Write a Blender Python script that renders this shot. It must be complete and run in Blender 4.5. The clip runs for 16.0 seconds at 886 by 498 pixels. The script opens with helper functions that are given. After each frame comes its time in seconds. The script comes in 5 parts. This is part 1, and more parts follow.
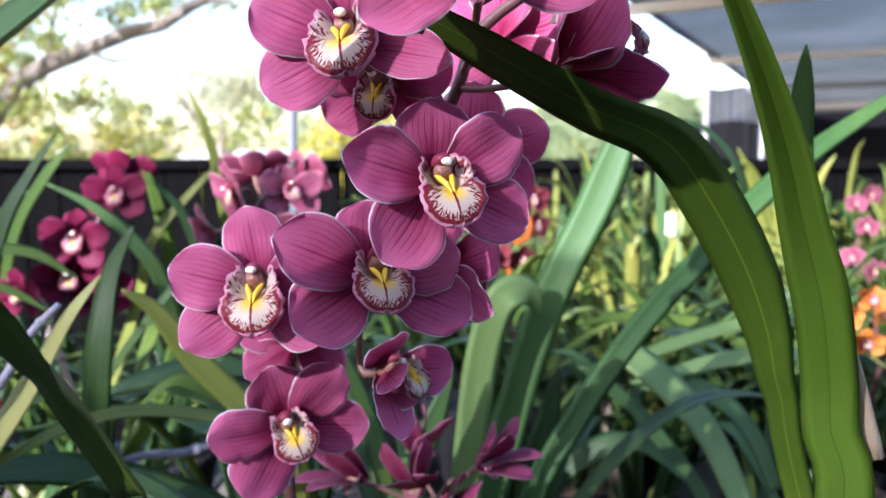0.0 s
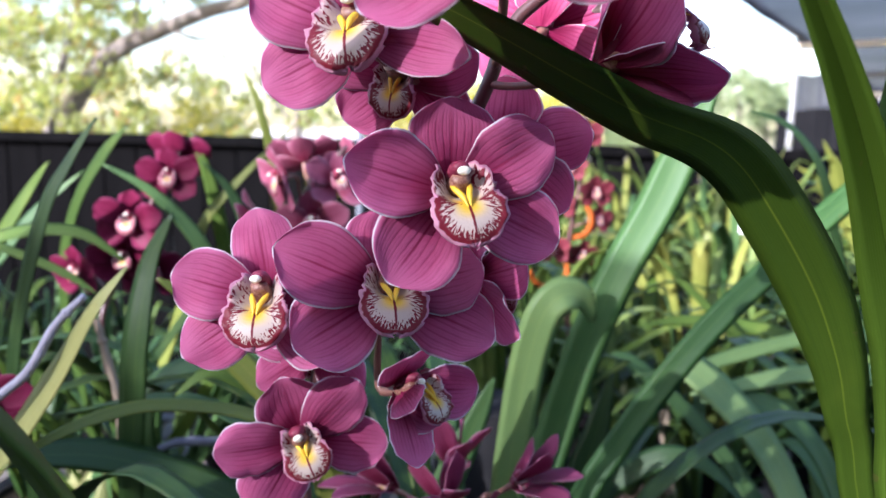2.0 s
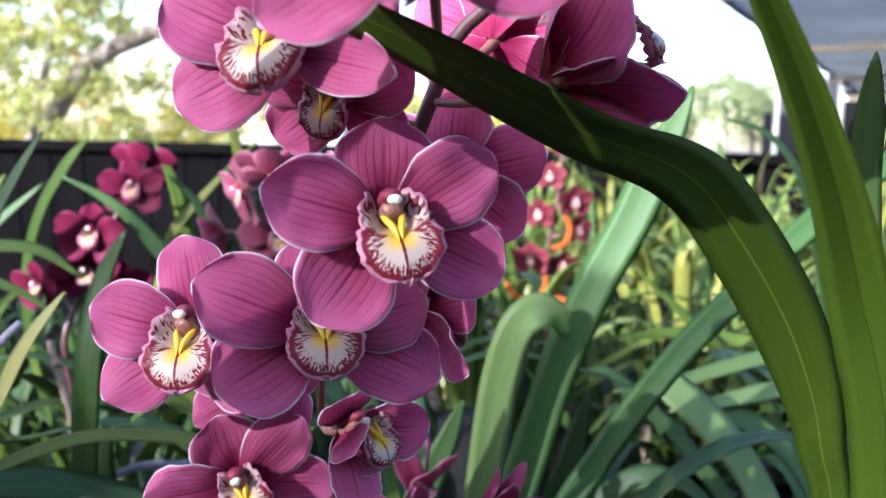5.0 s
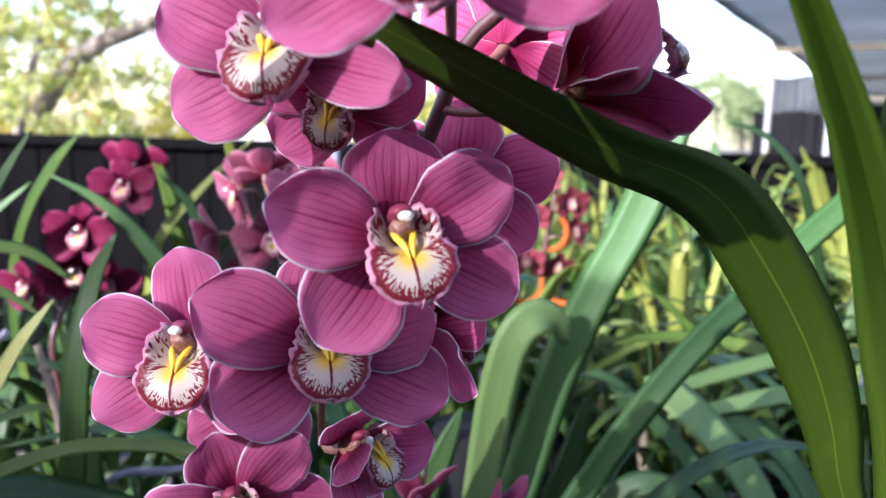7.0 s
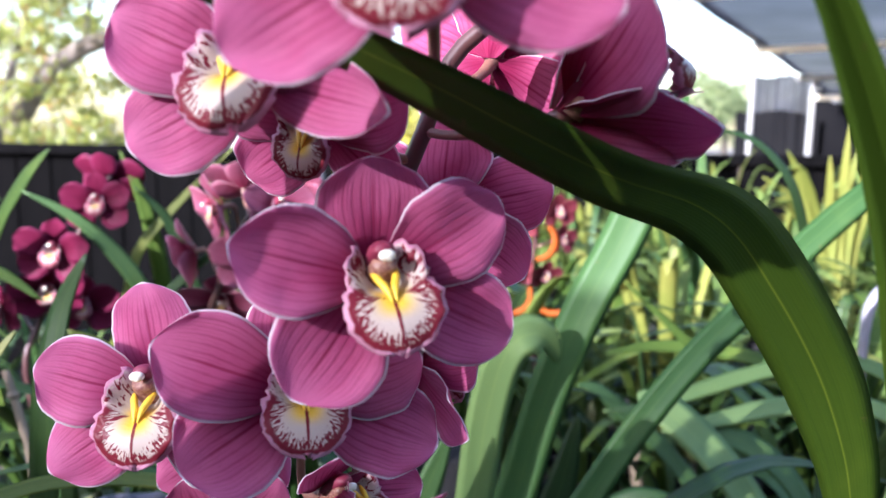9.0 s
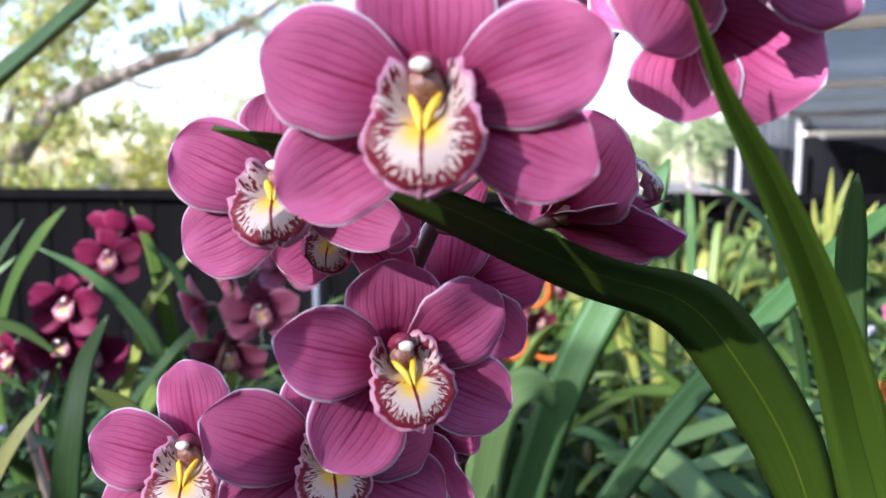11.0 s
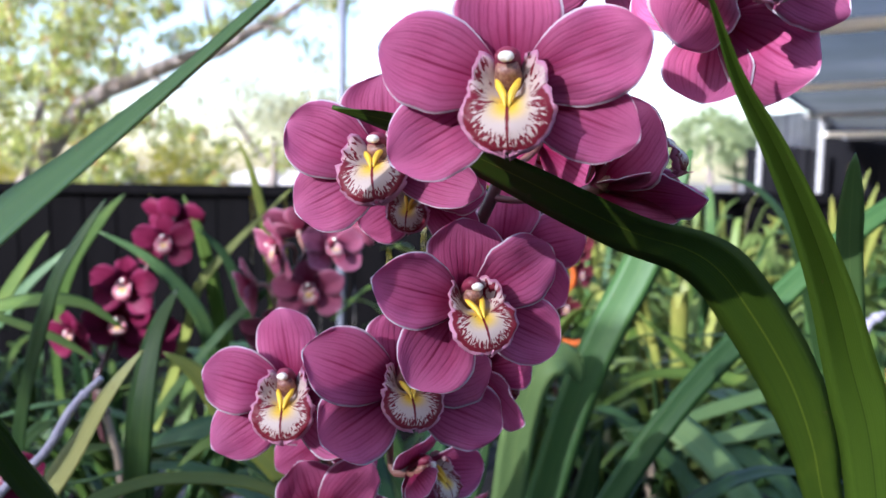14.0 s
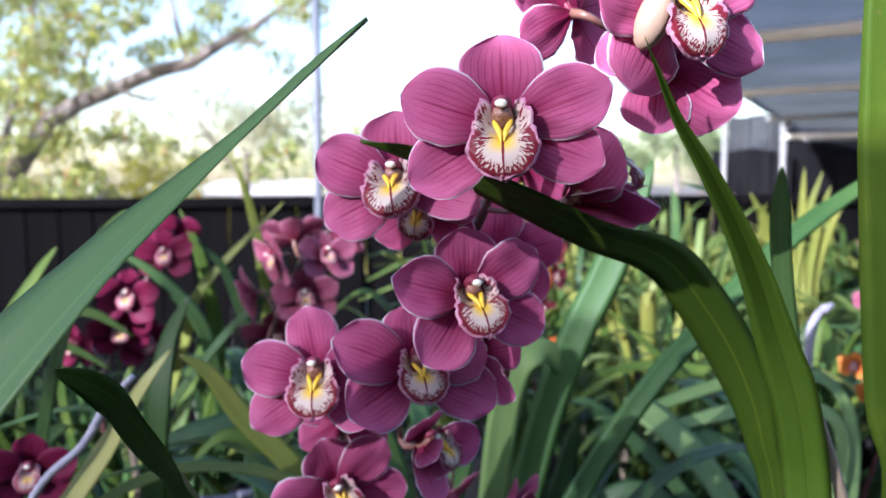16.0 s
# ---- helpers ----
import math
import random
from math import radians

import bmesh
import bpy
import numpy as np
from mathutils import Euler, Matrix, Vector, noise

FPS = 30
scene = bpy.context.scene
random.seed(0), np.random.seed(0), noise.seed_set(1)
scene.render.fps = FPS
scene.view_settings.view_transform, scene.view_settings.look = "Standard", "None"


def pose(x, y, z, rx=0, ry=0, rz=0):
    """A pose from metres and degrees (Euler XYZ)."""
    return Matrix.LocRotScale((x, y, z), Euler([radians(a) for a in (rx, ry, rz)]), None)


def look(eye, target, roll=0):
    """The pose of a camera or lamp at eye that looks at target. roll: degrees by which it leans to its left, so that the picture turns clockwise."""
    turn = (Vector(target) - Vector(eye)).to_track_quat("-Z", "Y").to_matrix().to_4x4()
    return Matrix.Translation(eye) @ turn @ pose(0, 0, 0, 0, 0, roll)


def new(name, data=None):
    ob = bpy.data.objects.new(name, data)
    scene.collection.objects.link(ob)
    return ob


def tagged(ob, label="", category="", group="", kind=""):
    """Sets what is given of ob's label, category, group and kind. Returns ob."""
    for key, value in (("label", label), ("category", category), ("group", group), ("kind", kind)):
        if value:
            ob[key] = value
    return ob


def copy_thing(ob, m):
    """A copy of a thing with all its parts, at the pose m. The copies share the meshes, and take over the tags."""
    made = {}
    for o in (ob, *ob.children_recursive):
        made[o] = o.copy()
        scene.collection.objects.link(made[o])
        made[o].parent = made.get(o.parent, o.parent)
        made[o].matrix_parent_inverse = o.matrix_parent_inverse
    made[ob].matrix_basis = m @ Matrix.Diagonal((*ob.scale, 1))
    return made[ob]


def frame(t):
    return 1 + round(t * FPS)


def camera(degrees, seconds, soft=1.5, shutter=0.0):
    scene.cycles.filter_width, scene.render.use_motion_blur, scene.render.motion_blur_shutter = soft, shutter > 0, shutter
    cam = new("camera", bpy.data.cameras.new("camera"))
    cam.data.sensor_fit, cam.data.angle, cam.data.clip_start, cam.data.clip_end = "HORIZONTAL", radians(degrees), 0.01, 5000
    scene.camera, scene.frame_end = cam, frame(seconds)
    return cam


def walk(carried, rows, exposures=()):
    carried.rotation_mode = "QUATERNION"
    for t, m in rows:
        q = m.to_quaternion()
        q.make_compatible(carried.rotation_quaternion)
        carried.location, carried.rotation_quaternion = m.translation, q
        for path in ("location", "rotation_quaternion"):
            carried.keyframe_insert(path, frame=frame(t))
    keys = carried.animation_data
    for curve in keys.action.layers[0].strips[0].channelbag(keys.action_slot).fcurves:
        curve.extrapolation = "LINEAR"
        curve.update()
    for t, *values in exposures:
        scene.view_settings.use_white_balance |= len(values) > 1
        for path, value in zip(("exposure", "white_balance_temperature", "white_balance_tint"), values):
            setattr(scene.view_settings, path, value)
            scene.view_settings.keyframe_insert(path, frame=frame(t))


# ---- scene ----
cam = camera(61.5, 16.0)
METRES, EYE, TILT, LEAN, TURN = 0.30, 1.45, -7.0, 0.0, 0.0
ROWS = [
    (0.0, 0.0, 0.0, 0.0, -0.0, 0.0, 0.0),
    (0.5, 0.0076, 0.0215, 0.0145, 2.56, -0.08, -0.91),
    (1.0, 0.0351, 0.0656, 0.0192, 3.45, -1.23, -1.39),
    (1.5, 0.05, 0.092, 0.0406, 4.79, -0.82, -1.91),
    (2.0, 0.0631, 0.1186, 0.0469, 5.34, -1.53, -2.02),
    (2.5, 0.0734, 0.1303, 0.0582, 5.5, -1.2, -1.6),
    (3.0, 0.0893, 0.1462, 0.0546, 4.92, -1.05, -1.66),
    (3.5, 0.0949, 0.1559, 0.0574, 4.78, -0.99, -1.9),
    (4.0, 0.1071, 0.1871, 0.0711, 4.97, -1.28, -2.16),
    (4.5, 0.1101, 0.1988, 0.077, 4.82, -1.29, -2.26),
    (5.0, 0.117, 0.2058, 0.0804, 4.54, -1.17, -1.66),
    (7.5, 0.0836, 0.2646, 0.1062, 3.56, -1.52, -2.13),
    (8.0, 0.0808, 0.289, 0.1097, 3.25, -1.57, -2.12),
    (8.5, 0.0858, 0.3055, 0.1171, 2.76, -1.57, -1.82),
    (9.0, 0.085, 0.3164, 0.135, 2.7, -1.21, -1.22),
    (9.5, 0.0938, 0.3014, 0.1662, 2.22, -0.36, -0.92),
    (10.0, 0.088, 0.2672, 0.1903, 2.33, 0.33, -0.46),
    (12.5, 0.0518, 0.0827, 0.1864, 2.31, 2.48, -1.38),
    (13.0, 0.0399, 0.0561, 0.1759, 2.78, 2.26, -1.38),
    (13.5, 0.0242, 0.03, 0.1622, 3.49, 2.04, -1.33),
    (14.0, 0.0206, 0.0075, 0.1371, 3.58, 1.49, -1.2),
    (14.5, 0.0115, -0.0185, 0.1269, 3.54, 0.87, -0.91),
    (15.0, 0.0064, -0.0936, 0.1294, 3.17, 1.42, -0.97),
    (15.5, -0.01, -0.1534, 0.1172, 2.58, 1.1, -0.03),
    (16.0, -0.0176, -0.2158, 0.1254, 1.52, 2.06, 0.12),
]
walk(cam, [(t, pose(0, 0, EYE, TILT, LEAN, TURN) @ pose(METRES * x, METRES * y, METRES * z, 90 + pitch, roll, yaw)) for t, x, y, z, yaw, pitch, roll in ROWS],
     [(0.0, 1.76, 5620, 21), (4.0, 1.83, 5620, 21), (9.0, 1.94, 5620, 21), (12.5, 1.43, 5450, 21), (16.0, 1.43, 5450, 21)])
cam.data.dof.use_dof = True
cam.data.dof.focus_distance = 0.28
cam.data.dof.aperture_fstop = 11.0

# ---- world and sun ----
SUN_EL, SUN_AZ = 22.0, -140.0      # azimuth from +y, minus is towards -x
world = bpy.data.worlds.new("sky")
scene.world = world
world.use_nodes = True
wn = world.node_tree
sky = wn.nodes.new("ShaderNodeTexSky")
sky.sky_type, sky.sun_disc = "NISHITA", False
sky.sun_elevation, sky.sun_rotation = radians(SUN_EL), radians(SUN_AZ)
sky.air_density, sky.dust_density, sky.ozone_density = 1.25, 1.5, 0.6
wn.links.new(sky.outputs[0], wn.nodes["Background"].inputs[0])
wn.nodes["Background"].inputs[1].default_value = 0.15
sun_data = bpy.data.lights.new("sun", "SUN")
sun_data.energy, sun_data.angle, sun_data.color = 5.0, radians(0.6), (1.0, 0.96, 0.90)
sun = new("sun", sun_data)
sun.matrix_basis = look((0, 0, 0), (-math.sin(radians(SUN_AZ)) * math.cos(radians(SUN_EL)), -math.cos(radians(SUN_AZ)) * math.cos(radians(SUN_EL)), -math.sin(radians(SUN_EL))))


# ---- material helpers ----
class Nodes:
    """A small writer of node trees: each call returns a socket."""

    def __init__(self, name):
        self.mat = bpy.data.materials.new(name)
        self.mat.use_nodes = True
        self.nt = self.mat.node_tree
        self.bsdf = self.nt.nodes["Principled BSDF"]
        self.out = self.nt.nodes["Material Output"]

    def put(self, sock, v):
        if isinstance(v, bpy.types.NodeSocket):
            self.nt.links.new(v, sock)
        elif isinstance(v, (tuple, list)) and len(v) == 3 and sock.type == "RGBA":
            sock.default_value = (*v, 1)
        else:
            sock.default_value = v

    def node(self, kind, ins=(), out=0, **attrs):
        n = self.nt.nodes.new(kind)
        if "op" in attrs:
            n.operation = attrs["op"]
        if "blend" in attrs:
            n.blend_type = attrs["blend"]
        if "wave" in attrs:
            n.wave_type = attrs["wave"]
        if "feature" in attrs:
            n.feature = attrs["feature"]
        for k, v in (ins.items() if isinstance(ins, dict) else enumerate(ins)):
            self.put(n.inputs[k], v)
        return n.outputs[out]

    def m(self, op, a, b=0.0, c=0.0):
        return self.node("ShaderNodeMath", (a, b, c), op=op)

    def step(self, x, lo, hi):
        n = self.nt.nodes.new("ShaderNodeMapRange")
        n.interpolation_type = "SMOOTHSTEP"
        for k, v in enumerate((x, lo, hi, 0.0, 1.0)):
            self.put(n.inputs[k], v)
        return n.outputs[0]

    def mix(self, f, a, b, blend="MIX"):
        n = self.nt.nodes.new("ShaderNodeMix")
        n.data_type, n.blend_type = "RGBA", blend
        self.put(n.inputs[0], f), self.put(n.inputs[6], a), self.put(n.inputs[7], b)
        return n.outputs[2]

    def noise(self, scale, detail=3.0, vec=None, rough=0.55):
        ins = {"Scale": scale, "Detail": detail, "Roughness": rough}
        if vec is not None:
            ins["Vector"] = vec
        return self.node("ShaderNodeTexNoise", ins)

    def coord(self, which="Object"):
        return self.node("ShaderNodeTexCoord", (), which)

    def uv(self):
        s = self.node("ShaderNodeTexCoord", (), "UV")
        n = self.nt.nodes.new("ShaderNodeSeparateXYZ")
        self.put(n.inputs[0], s)
        return n.outputs[0], n.outputs[1], s

    def scaled(self, vec, sx, sy, sz):
        return self.node("ShaderNodeVectorMath", (vec, (sx, sy, sz)), op="MULTIPLY")

    def random(self):
        return self.node("ShaderNodeObjectInfo", (), "Random")

    def bump(self, height, strength=0.3, dist=0.001):
        return self.node("ShaderNodeBump", {"Strength": strength, "Distance": dist, "Height": height})

    def done(self, color, rough=0.5, normal=None, metal=0.0, translucent=None, amount=0.0, spec=0.5, sheen=0.0):
        b = self.bsdf
        self.put(b.inputs["Base Color"], color), self.put(b.inputs["Roughness"], rough), self.put(b.inputs["Metallic"], metal)
        self.put(b.inputs["Specular IOR Level"], spec), self.put(b.inputs["Sheen Weight"], sheen)
        if normal is not None:
            self.put(b.inputs["Normal"], normal)
        if translucent is not None:
            tr = self.nt.nodes.new("ShaderNodeBsdfTranslucent")
            self.put(tr.inputs[0], translucent)
            if normal is not None:
                self.put(tr.inputs["Normal"], normal)
            mx = self.nt.nodes.new("ShaderNodeMixShader")
            self.put(mx.inputs[0], amount)
            self.nt.links.new(b.outputs[0], mx.inputs[1]), self.nt.links.new(tr.outputs[0], mx.inputs[2])
            self.nt.links.new(mx.outputs[0], self.out.inputs[0])
        return self.mat


def petal_material(name, body, deep, pale, rim, rim_width=0.07, vein=0.29, amount=0.50):
    """Petal skin: body colour, parallel deeper veins that run lengthwise, a thin pale rim; light passes through."""
    n = Nodes(name)
    u, v, vec = n.uv()                     # u across 0..1, v along 0..1
    a = n.m("ABSOLUTE", n.m("MULTIPLY_ADD", u, 2.0, -1.0))
    obj = n.coord("Object")
    wob = n.noise(70.0, 2.0, obj)
    big = n.noise(38.0, 3.0, obj)
    lift = n.noise(1.0, 2.0, n.scaled(vec, 9.0, 1.6, 1.0))
    # main veins, and finer ones that fork off between them towards the margin
    ang = n.m("ADD", n.m("MULTIPLY", u, 76.0), n.m("MULTIPLY", wob, 4.5))
    main = n.m("MULTIPLY", n.step(n.m("SINE", ang), 0.70, 1.0), n.m("MULTIPLY_ADD", n.step(lift, 0.32, 0.62), 0.9, 0.1))
    fork = n.m("MULTIPLY", n.step(n.m("SINE", n.m("MULTIPLY_ADD", ang, 1.0, 3.1)), 0.80, 1.0), n.m("MULTIPLY", n.step(v, 0.30, 0.55), n.step(lift, 0.62, 0.40)))
    lines = n.m("MULTIPLY", n.m("MAXIMUM", main, n.m("MULTIPLY", fork, 0.6)), n.m("MULTIPLY", n.step(v, 1.0, 0.72), n.step(a, 0.97, 0.80)))
    halo = n.m("MULTIPLY", n.step(n.m("SINE", ang), -0.4, 1.0), n.step(v, 0.98, 0.55))
    fine = n.noise(1.0, 3.0, n.scaled(vec, 120.0, 16.0, 1.0))
    grain = n.noise(900.0, 2.0, obj)
    mid = n.step(a, 0.05, 0.0)
    spread = n.m("MAXIMUM", n.step(a, 0.20, 1.0), n.step(v, 0.40, 1.0))
    tint = n.mix(n.m("MULTIPLY", n.step(big, 0.30, 0.70), 0.55), body, pale)
    tint = n.mix(n.m("MULTIPLY", spread, 0.62), tint, pale)
    tint = n.mix(n.m("MULTIPLY", n.step(v, 0.60, 0.05), 0.85), tint, deep)
    tint = n.mix(n.m("MULTIPLY", halo, 0.14), tint, deep)
    tint = n.mix(n.m("MULTIPLY", lines, vein), tint, deep)
    tint = n.mix(n.m("MULTIPLY", n.m("MULTIPLY", mid, n.step(v, 1.0, 0.6)), 0.70), tint, deep)
    tint = n.mix(n.m("MULTIPLY", n.step(fine, 0.45, 0.75), 0.16), tint, deep)
    edge = n.m("MAXIMUM", n.step(a, 1.0 - rim_width, 1.0 - rim_width * 0.35), n.step(v, 1.0 - rim_width * 0.36, 1.0 - rim_width * 0.12))
    tint = n.mix(n.m("MULTIPLY", n.m("MULTIPLY", edge, n.step(v, 0.12, 0.35)), 0.92), tint, rim)
    tint = n.mix(n.m("MULTIPLY", n.random(), 0.14), tint, deep)
    h = n.m("ADD", n.m("MULTIPLY", n.m("ADD", lines, n.m("MULTIPLY", halo, 0.5)), -0.8), n.m("ADD", n.m("MULTIPLY", fine, 0.5), n.m("MULTIPLY", grain, 0.3)))
    return n.done(tint, 0.46, n.bump(h, 0.28, 0.0005), translucent=tint, amount=amount, spec=0.12)


def lip_material(name, ground, blotch, rim, yellow):
    """Lip: cream ground, a crimson margin that breaks inwards into short dashes, a thin pink frill, yellow throat."""
    n = Nodes(name)
    u, s, vec = n.uv()
    v = n.m("MULTIPLY_ADD", u, 2.0, -1.0)
    av = n.m("ABSOLUTE", v)
    obj = n.coord("Object")
    sep = n.nt.nodes.new("ShaderNodeSeparateXYZ")
    n.put(sep.inputs[0], obj)
    ox, oz = sep.outputs[0], sep.outputs[2]
    seed = n.m("MULTIPLY", n.random(), 40.0)
    wob = n.noise(420.0, 2.0, obj)
    spots = n.noise(900.0, 1.0, obj)
    ds = n.m("DIVIDE", n.m("SUBTRACT", s, 0.62), 0.38)
    d2 = n.m("MULTIPLY", ds, ds)
    v2 = n.m("MULTIPLY", n.m("MULTIPLY", v, v), n.m("MAXIMUM", n.m("SUBTRACT", 1.0, d2), 0.0))
    rho = n.m("ADD", n.m("SQRT", n.m("ADD", v2, d2)), n.m("MULTIPLY_ADD", wob, 0.08, -0.04))
    theta = n.m("ARCTAN2", ox, n.m("SUBTRACT", -0.0030, oz))
    on_mid = n.step(s, 0.40, 0.45)
    rays = n.noise(1.0, 1.0, n.node("ShaderNodeCombineXYZ", (n.m("MULTIPLY", theta, 19.0), n.m("MULTIPLY", rho, 7.0), seed)))
    slits = n.noise(1.0, 1.0, n.node("ShaderNodeCombineXYZ", (n.m("MULTIPLY", theta, 15.0), n.m("MULTIPLY", rho, 5.0), n.m("ADD", seed, 9.0))))
    need = n.m("MULTIPLY_ADD", n.step(rho, 0.42, 0.68), -0.18, 0.63)
    dash = n.m("MULTIPLY", n.step(n.m("SUBTRACT", rays, need), 0.0, 0.03), n.step(rho, 0.43, 0.50))
    band = n.m("MULTIPLY", n.step(rho, 0.73, 0.82), n.step(slits, 0.74, 0.69))
    mid_lobe = n.m("MULTIPLY", n.m("MULTIPLY", n.m("MAXIMUM", dash, band), on_mid), n.step(rho, 0.935, 0.895))
    dots = n.noise(1.0, 1.0, n.node("ShaderNodeCombineXYZ", (n.m("MULTIPLY", s, 34.0), n.m("MULTIPLY", v, 6.5), seed)))
    side = n.m("MULTIPLY", n.m("MULTIPLY", n.step(dots, 0.53, 0.57), n.m("MULTIPLY", n.step(av, 0.50, 0.62), n.step(av, 0.98, 0.93))), n.m("MULTIPLY", n.step(s, 0.46, 0.42), n.step(s, 0.12, 0.18)))
    line = n.m("MULTIPLY", n.step(n.m("ADD", av, n.m("MULTIPLY_ADD", wob, 0.05, -0.025)), 0.050, 0.026), n.m("MULTIPLY", n.step(s, 0.42, 0.48), n.step(s, 0.95, 0.90)))
    red = n.m("MAXIMUM", n.m("MAXIMUM", mid_lobe, side), line)
    yel = n.m("MULTIPLY", n.step(av, 0.62, 0.12), n.m("MULTIPLY", n.step(s, 0.22, 0.40), n.step(s, 0.70, 0.52)))
    col = n.mix(n.m("MULTIPLY", yel, 0.95), ground, yellow)
    rosy = n.m("MULTIPLY", n.m("MULTIPLY", n.step(av, 0.72, 0.94), n.step(s, 0.44, 0.38)), n.step(spots, 0.30, 0.6))
    col = n.mix(n.m("MULTIPLY", rosy, 0.45), col, rim)
    edge = n.m("MAXIMUM", n.m("MULTIPLY", n.step(rho, 0.86, 0.93), on_mid), n.m("MAXIMUM", n.step(av, 0.93, 0.98), n.step(s, 0.965, 0.99)))
    col = n.mix(n.m("MULTIPLY", edge, 0.8), col, rim)
    col = n.mix(n.m("MULTIPLY", red, 0.97), col, blotch)
    return n.done(col, 0.38, n.bump(n.m("ADD", spots, red), 0.3, 0.0005), translucent=col, amount=0.3, spec=0.2)


def leaf_material(name, dark, light, yellow, amount=0.3, rough=0.36, spec=0.4, rib=None):
    """Strap leaf: fine lengthwise veins, pale midrib (rib: a dark one for a fold's shade), blotches; each leaf a little
    different.
    """
    n = Nodes(name)
    u, v, vec = n.uv()
    obj = n.coord("Object")
    a = n.m("ABSOLUTE", n.m("MULTIPLY_ADD", u, 2.0, -1.0))
    veins = n.m("SINE", n.m("ADD", n.m("MULTIPLY", u, 150.0), n.m("MULTIPLY", n.noise(14.0, 2.0, obj), 6.0)))
    streak = n.noise(1.0, 4.0, n.scaled(vec, 34.0, 5.0, 1.0))
    blot = n.noise(11.0, 4.0, obj)
    speck = n.noise(160.0, 2.0, obj)
    rnd = n.random()
    col = n.mix(n.m("MULTIPLY_ADD", rnd, 0.6, n.m("MULTIPLY_ADD", streak, 0.45, -0.17)), dark, light)
    col = n.mix(n.m("MULTIPLY", n.step(blot, 0.5, 0.75), 0.45), col, yellow)
    col = n.mix(n.m("MULTIPLY", n.step(veins, 0.2, 1.0), 0.09), col, dark)
    col = n.mix(n.m("MULTIPLY", n.step(a, 0.045, 0.0), 0.5), col, rib or yellow)
    col = n.mix(n.m("MULTIPLY", n.step(speck, 0.70, 0.76), 0.35), col, (0.16, 0.11, 0.04))
    tr = n.mix(0.45, col, yellow)
    h = n.m("ADD", n.m("MULTIPLY", veins, 0.4), streak)
    return n.done(col, n.m("MULTIPLY_ADD", streak, 0.25, rough), n.bump(h, 0.13, 0.0008), translucent=tr, amount=amount, spec=spec)


def plain(name, col, col2, scale=8.0, rough=0.6, metal=0.0, bump=0.3, stretch=(1, 1, 1), fine=None, dist=0.003, translucent=None, amount=0.0, spec=0.5):
    """Two-scale varied surface."""
    n = Nodes(name)
    vec = n.scaled(n.coord("Object"), *stretch)
    a, b = n.noise(scale, 4.0, vec), n.noise(fine or scale * 12.0, 3.0, vec)
    f = n.m("ADD", n.m("MULTIPLY", n.step(a, 0.3, 0.7), 0.65), n.m("MULTIPLY", b, 0.35))
    f = n.m("MULTIPLY_ADD", n.random(), 0.25, n.m("MULTIPLY", f, 0.85))
    c = n.mix(f, col, col2)
    return n.done(c, n.m("MULTIPLY_ADD", b, 0.2, rough - 0.1), n.bump(n.m("ADD", a, b), bump, dist), metal, translucent=translucent, amount=amount, spec=spec)


# margin and rim are pale pigment, lightened further for sheen and edge glow
M_PETAL = petal_material("petal_pink", (0.54, 0.084, 0.222), (0.26, 0.008, 0.056), (0.735, 0.235, 0.430), (0.98, 0.94, 0.96), 0.064)
M_PETAL_DARK = petal_material("petal_wine", (0.17, 0.010, 0.042), (0.075, 0.003, 0.016), (0.28, 0.032, 0.095), (0.34, 0.07, 0.17), 0.06)
M_PETAL_ROSE = petal_material("petal_rose", (0.35, 0.070, 0.135), (0.20, 0.018, 0.045), (0.48, 0.18, 0.26), (0.58, 0.34, 0.40), 0.06)
M_PETAL_FADED = petal_material("petal_faded", (0.30, 0.035, 0.095), (0.15, 0.008, 0.035), (0.46, 0.12, 0.22), (0.60, 0.30, 0.40), 0.06)
M_PETAL_RED = petal_material("petal_brick", (0.19, 0.026, 0.042), (0.09, 0.01, 0.018), (0.30, 0.07, 0.085), (0.45, 0.16, 0.12), 0.05)
M_PETAL_ORANGE = petal_material("petal_orange", (0.62, 0.20, 0.03), (0.45, 0.09, 0.01), (0.72, 0.34, 0.08), (0.75, 0.45, 0.15), 0.05)
M_LIP = lip_material("lip_spotted", (0.66, 0.54, 0.46), (0.20, 0.003, 0.020), (0.60, 0.22, 0.36), (0.86, 0.58, 0.03))
M_LIP_PALE = lip_material("lip_pale", (0.50, 0.34, 0.32), (0.30, 0.03, 0.06), (0.60, 0.25, 0.35), (0.75, 0.50, 0.12))
M_CALLUS = plain("callus_yellow", (0.86, 0.60, 0.035), (0.82, 0.50, 0.03), 300.0, 0.4, bump=0.2, dist=0.0004)
M_COLUMN = plain("column_maroon", (0.17, 0.012, 0.035), (0.26, 0.035, 0.07), 260.0, 0.55, bump=0.2, dist=0.0004)
M_THROAT = plain("column_throat", (0.42, 0.25, 0.15), (0.16, 0.03, 0.035), 1100.0, 0.45, bump=0.1, dist=0.0003)
M_CAP = plain("anther_cream", (0.86, 0.80, 0.66), (0.80, 0.72, 0.56), 300.0, 0.35, bump=0.1, dist=0.0003)
M_BUD = plain("bud_cream", (0.44, 0.33, 0.21), (0.36, 0.22, 0.16), 90.0, 0.5, bump=0.2, dist=0.0005, stretch=(1, 1, 0.3))
M_STEM = plain("flower_stem", (0.055, 0.022, 0.025), (0.12, 0.05, 0.04), 60.0, 0.4, bump=0.2, stretch=(1, 1, 0.2), dist=0.0006)
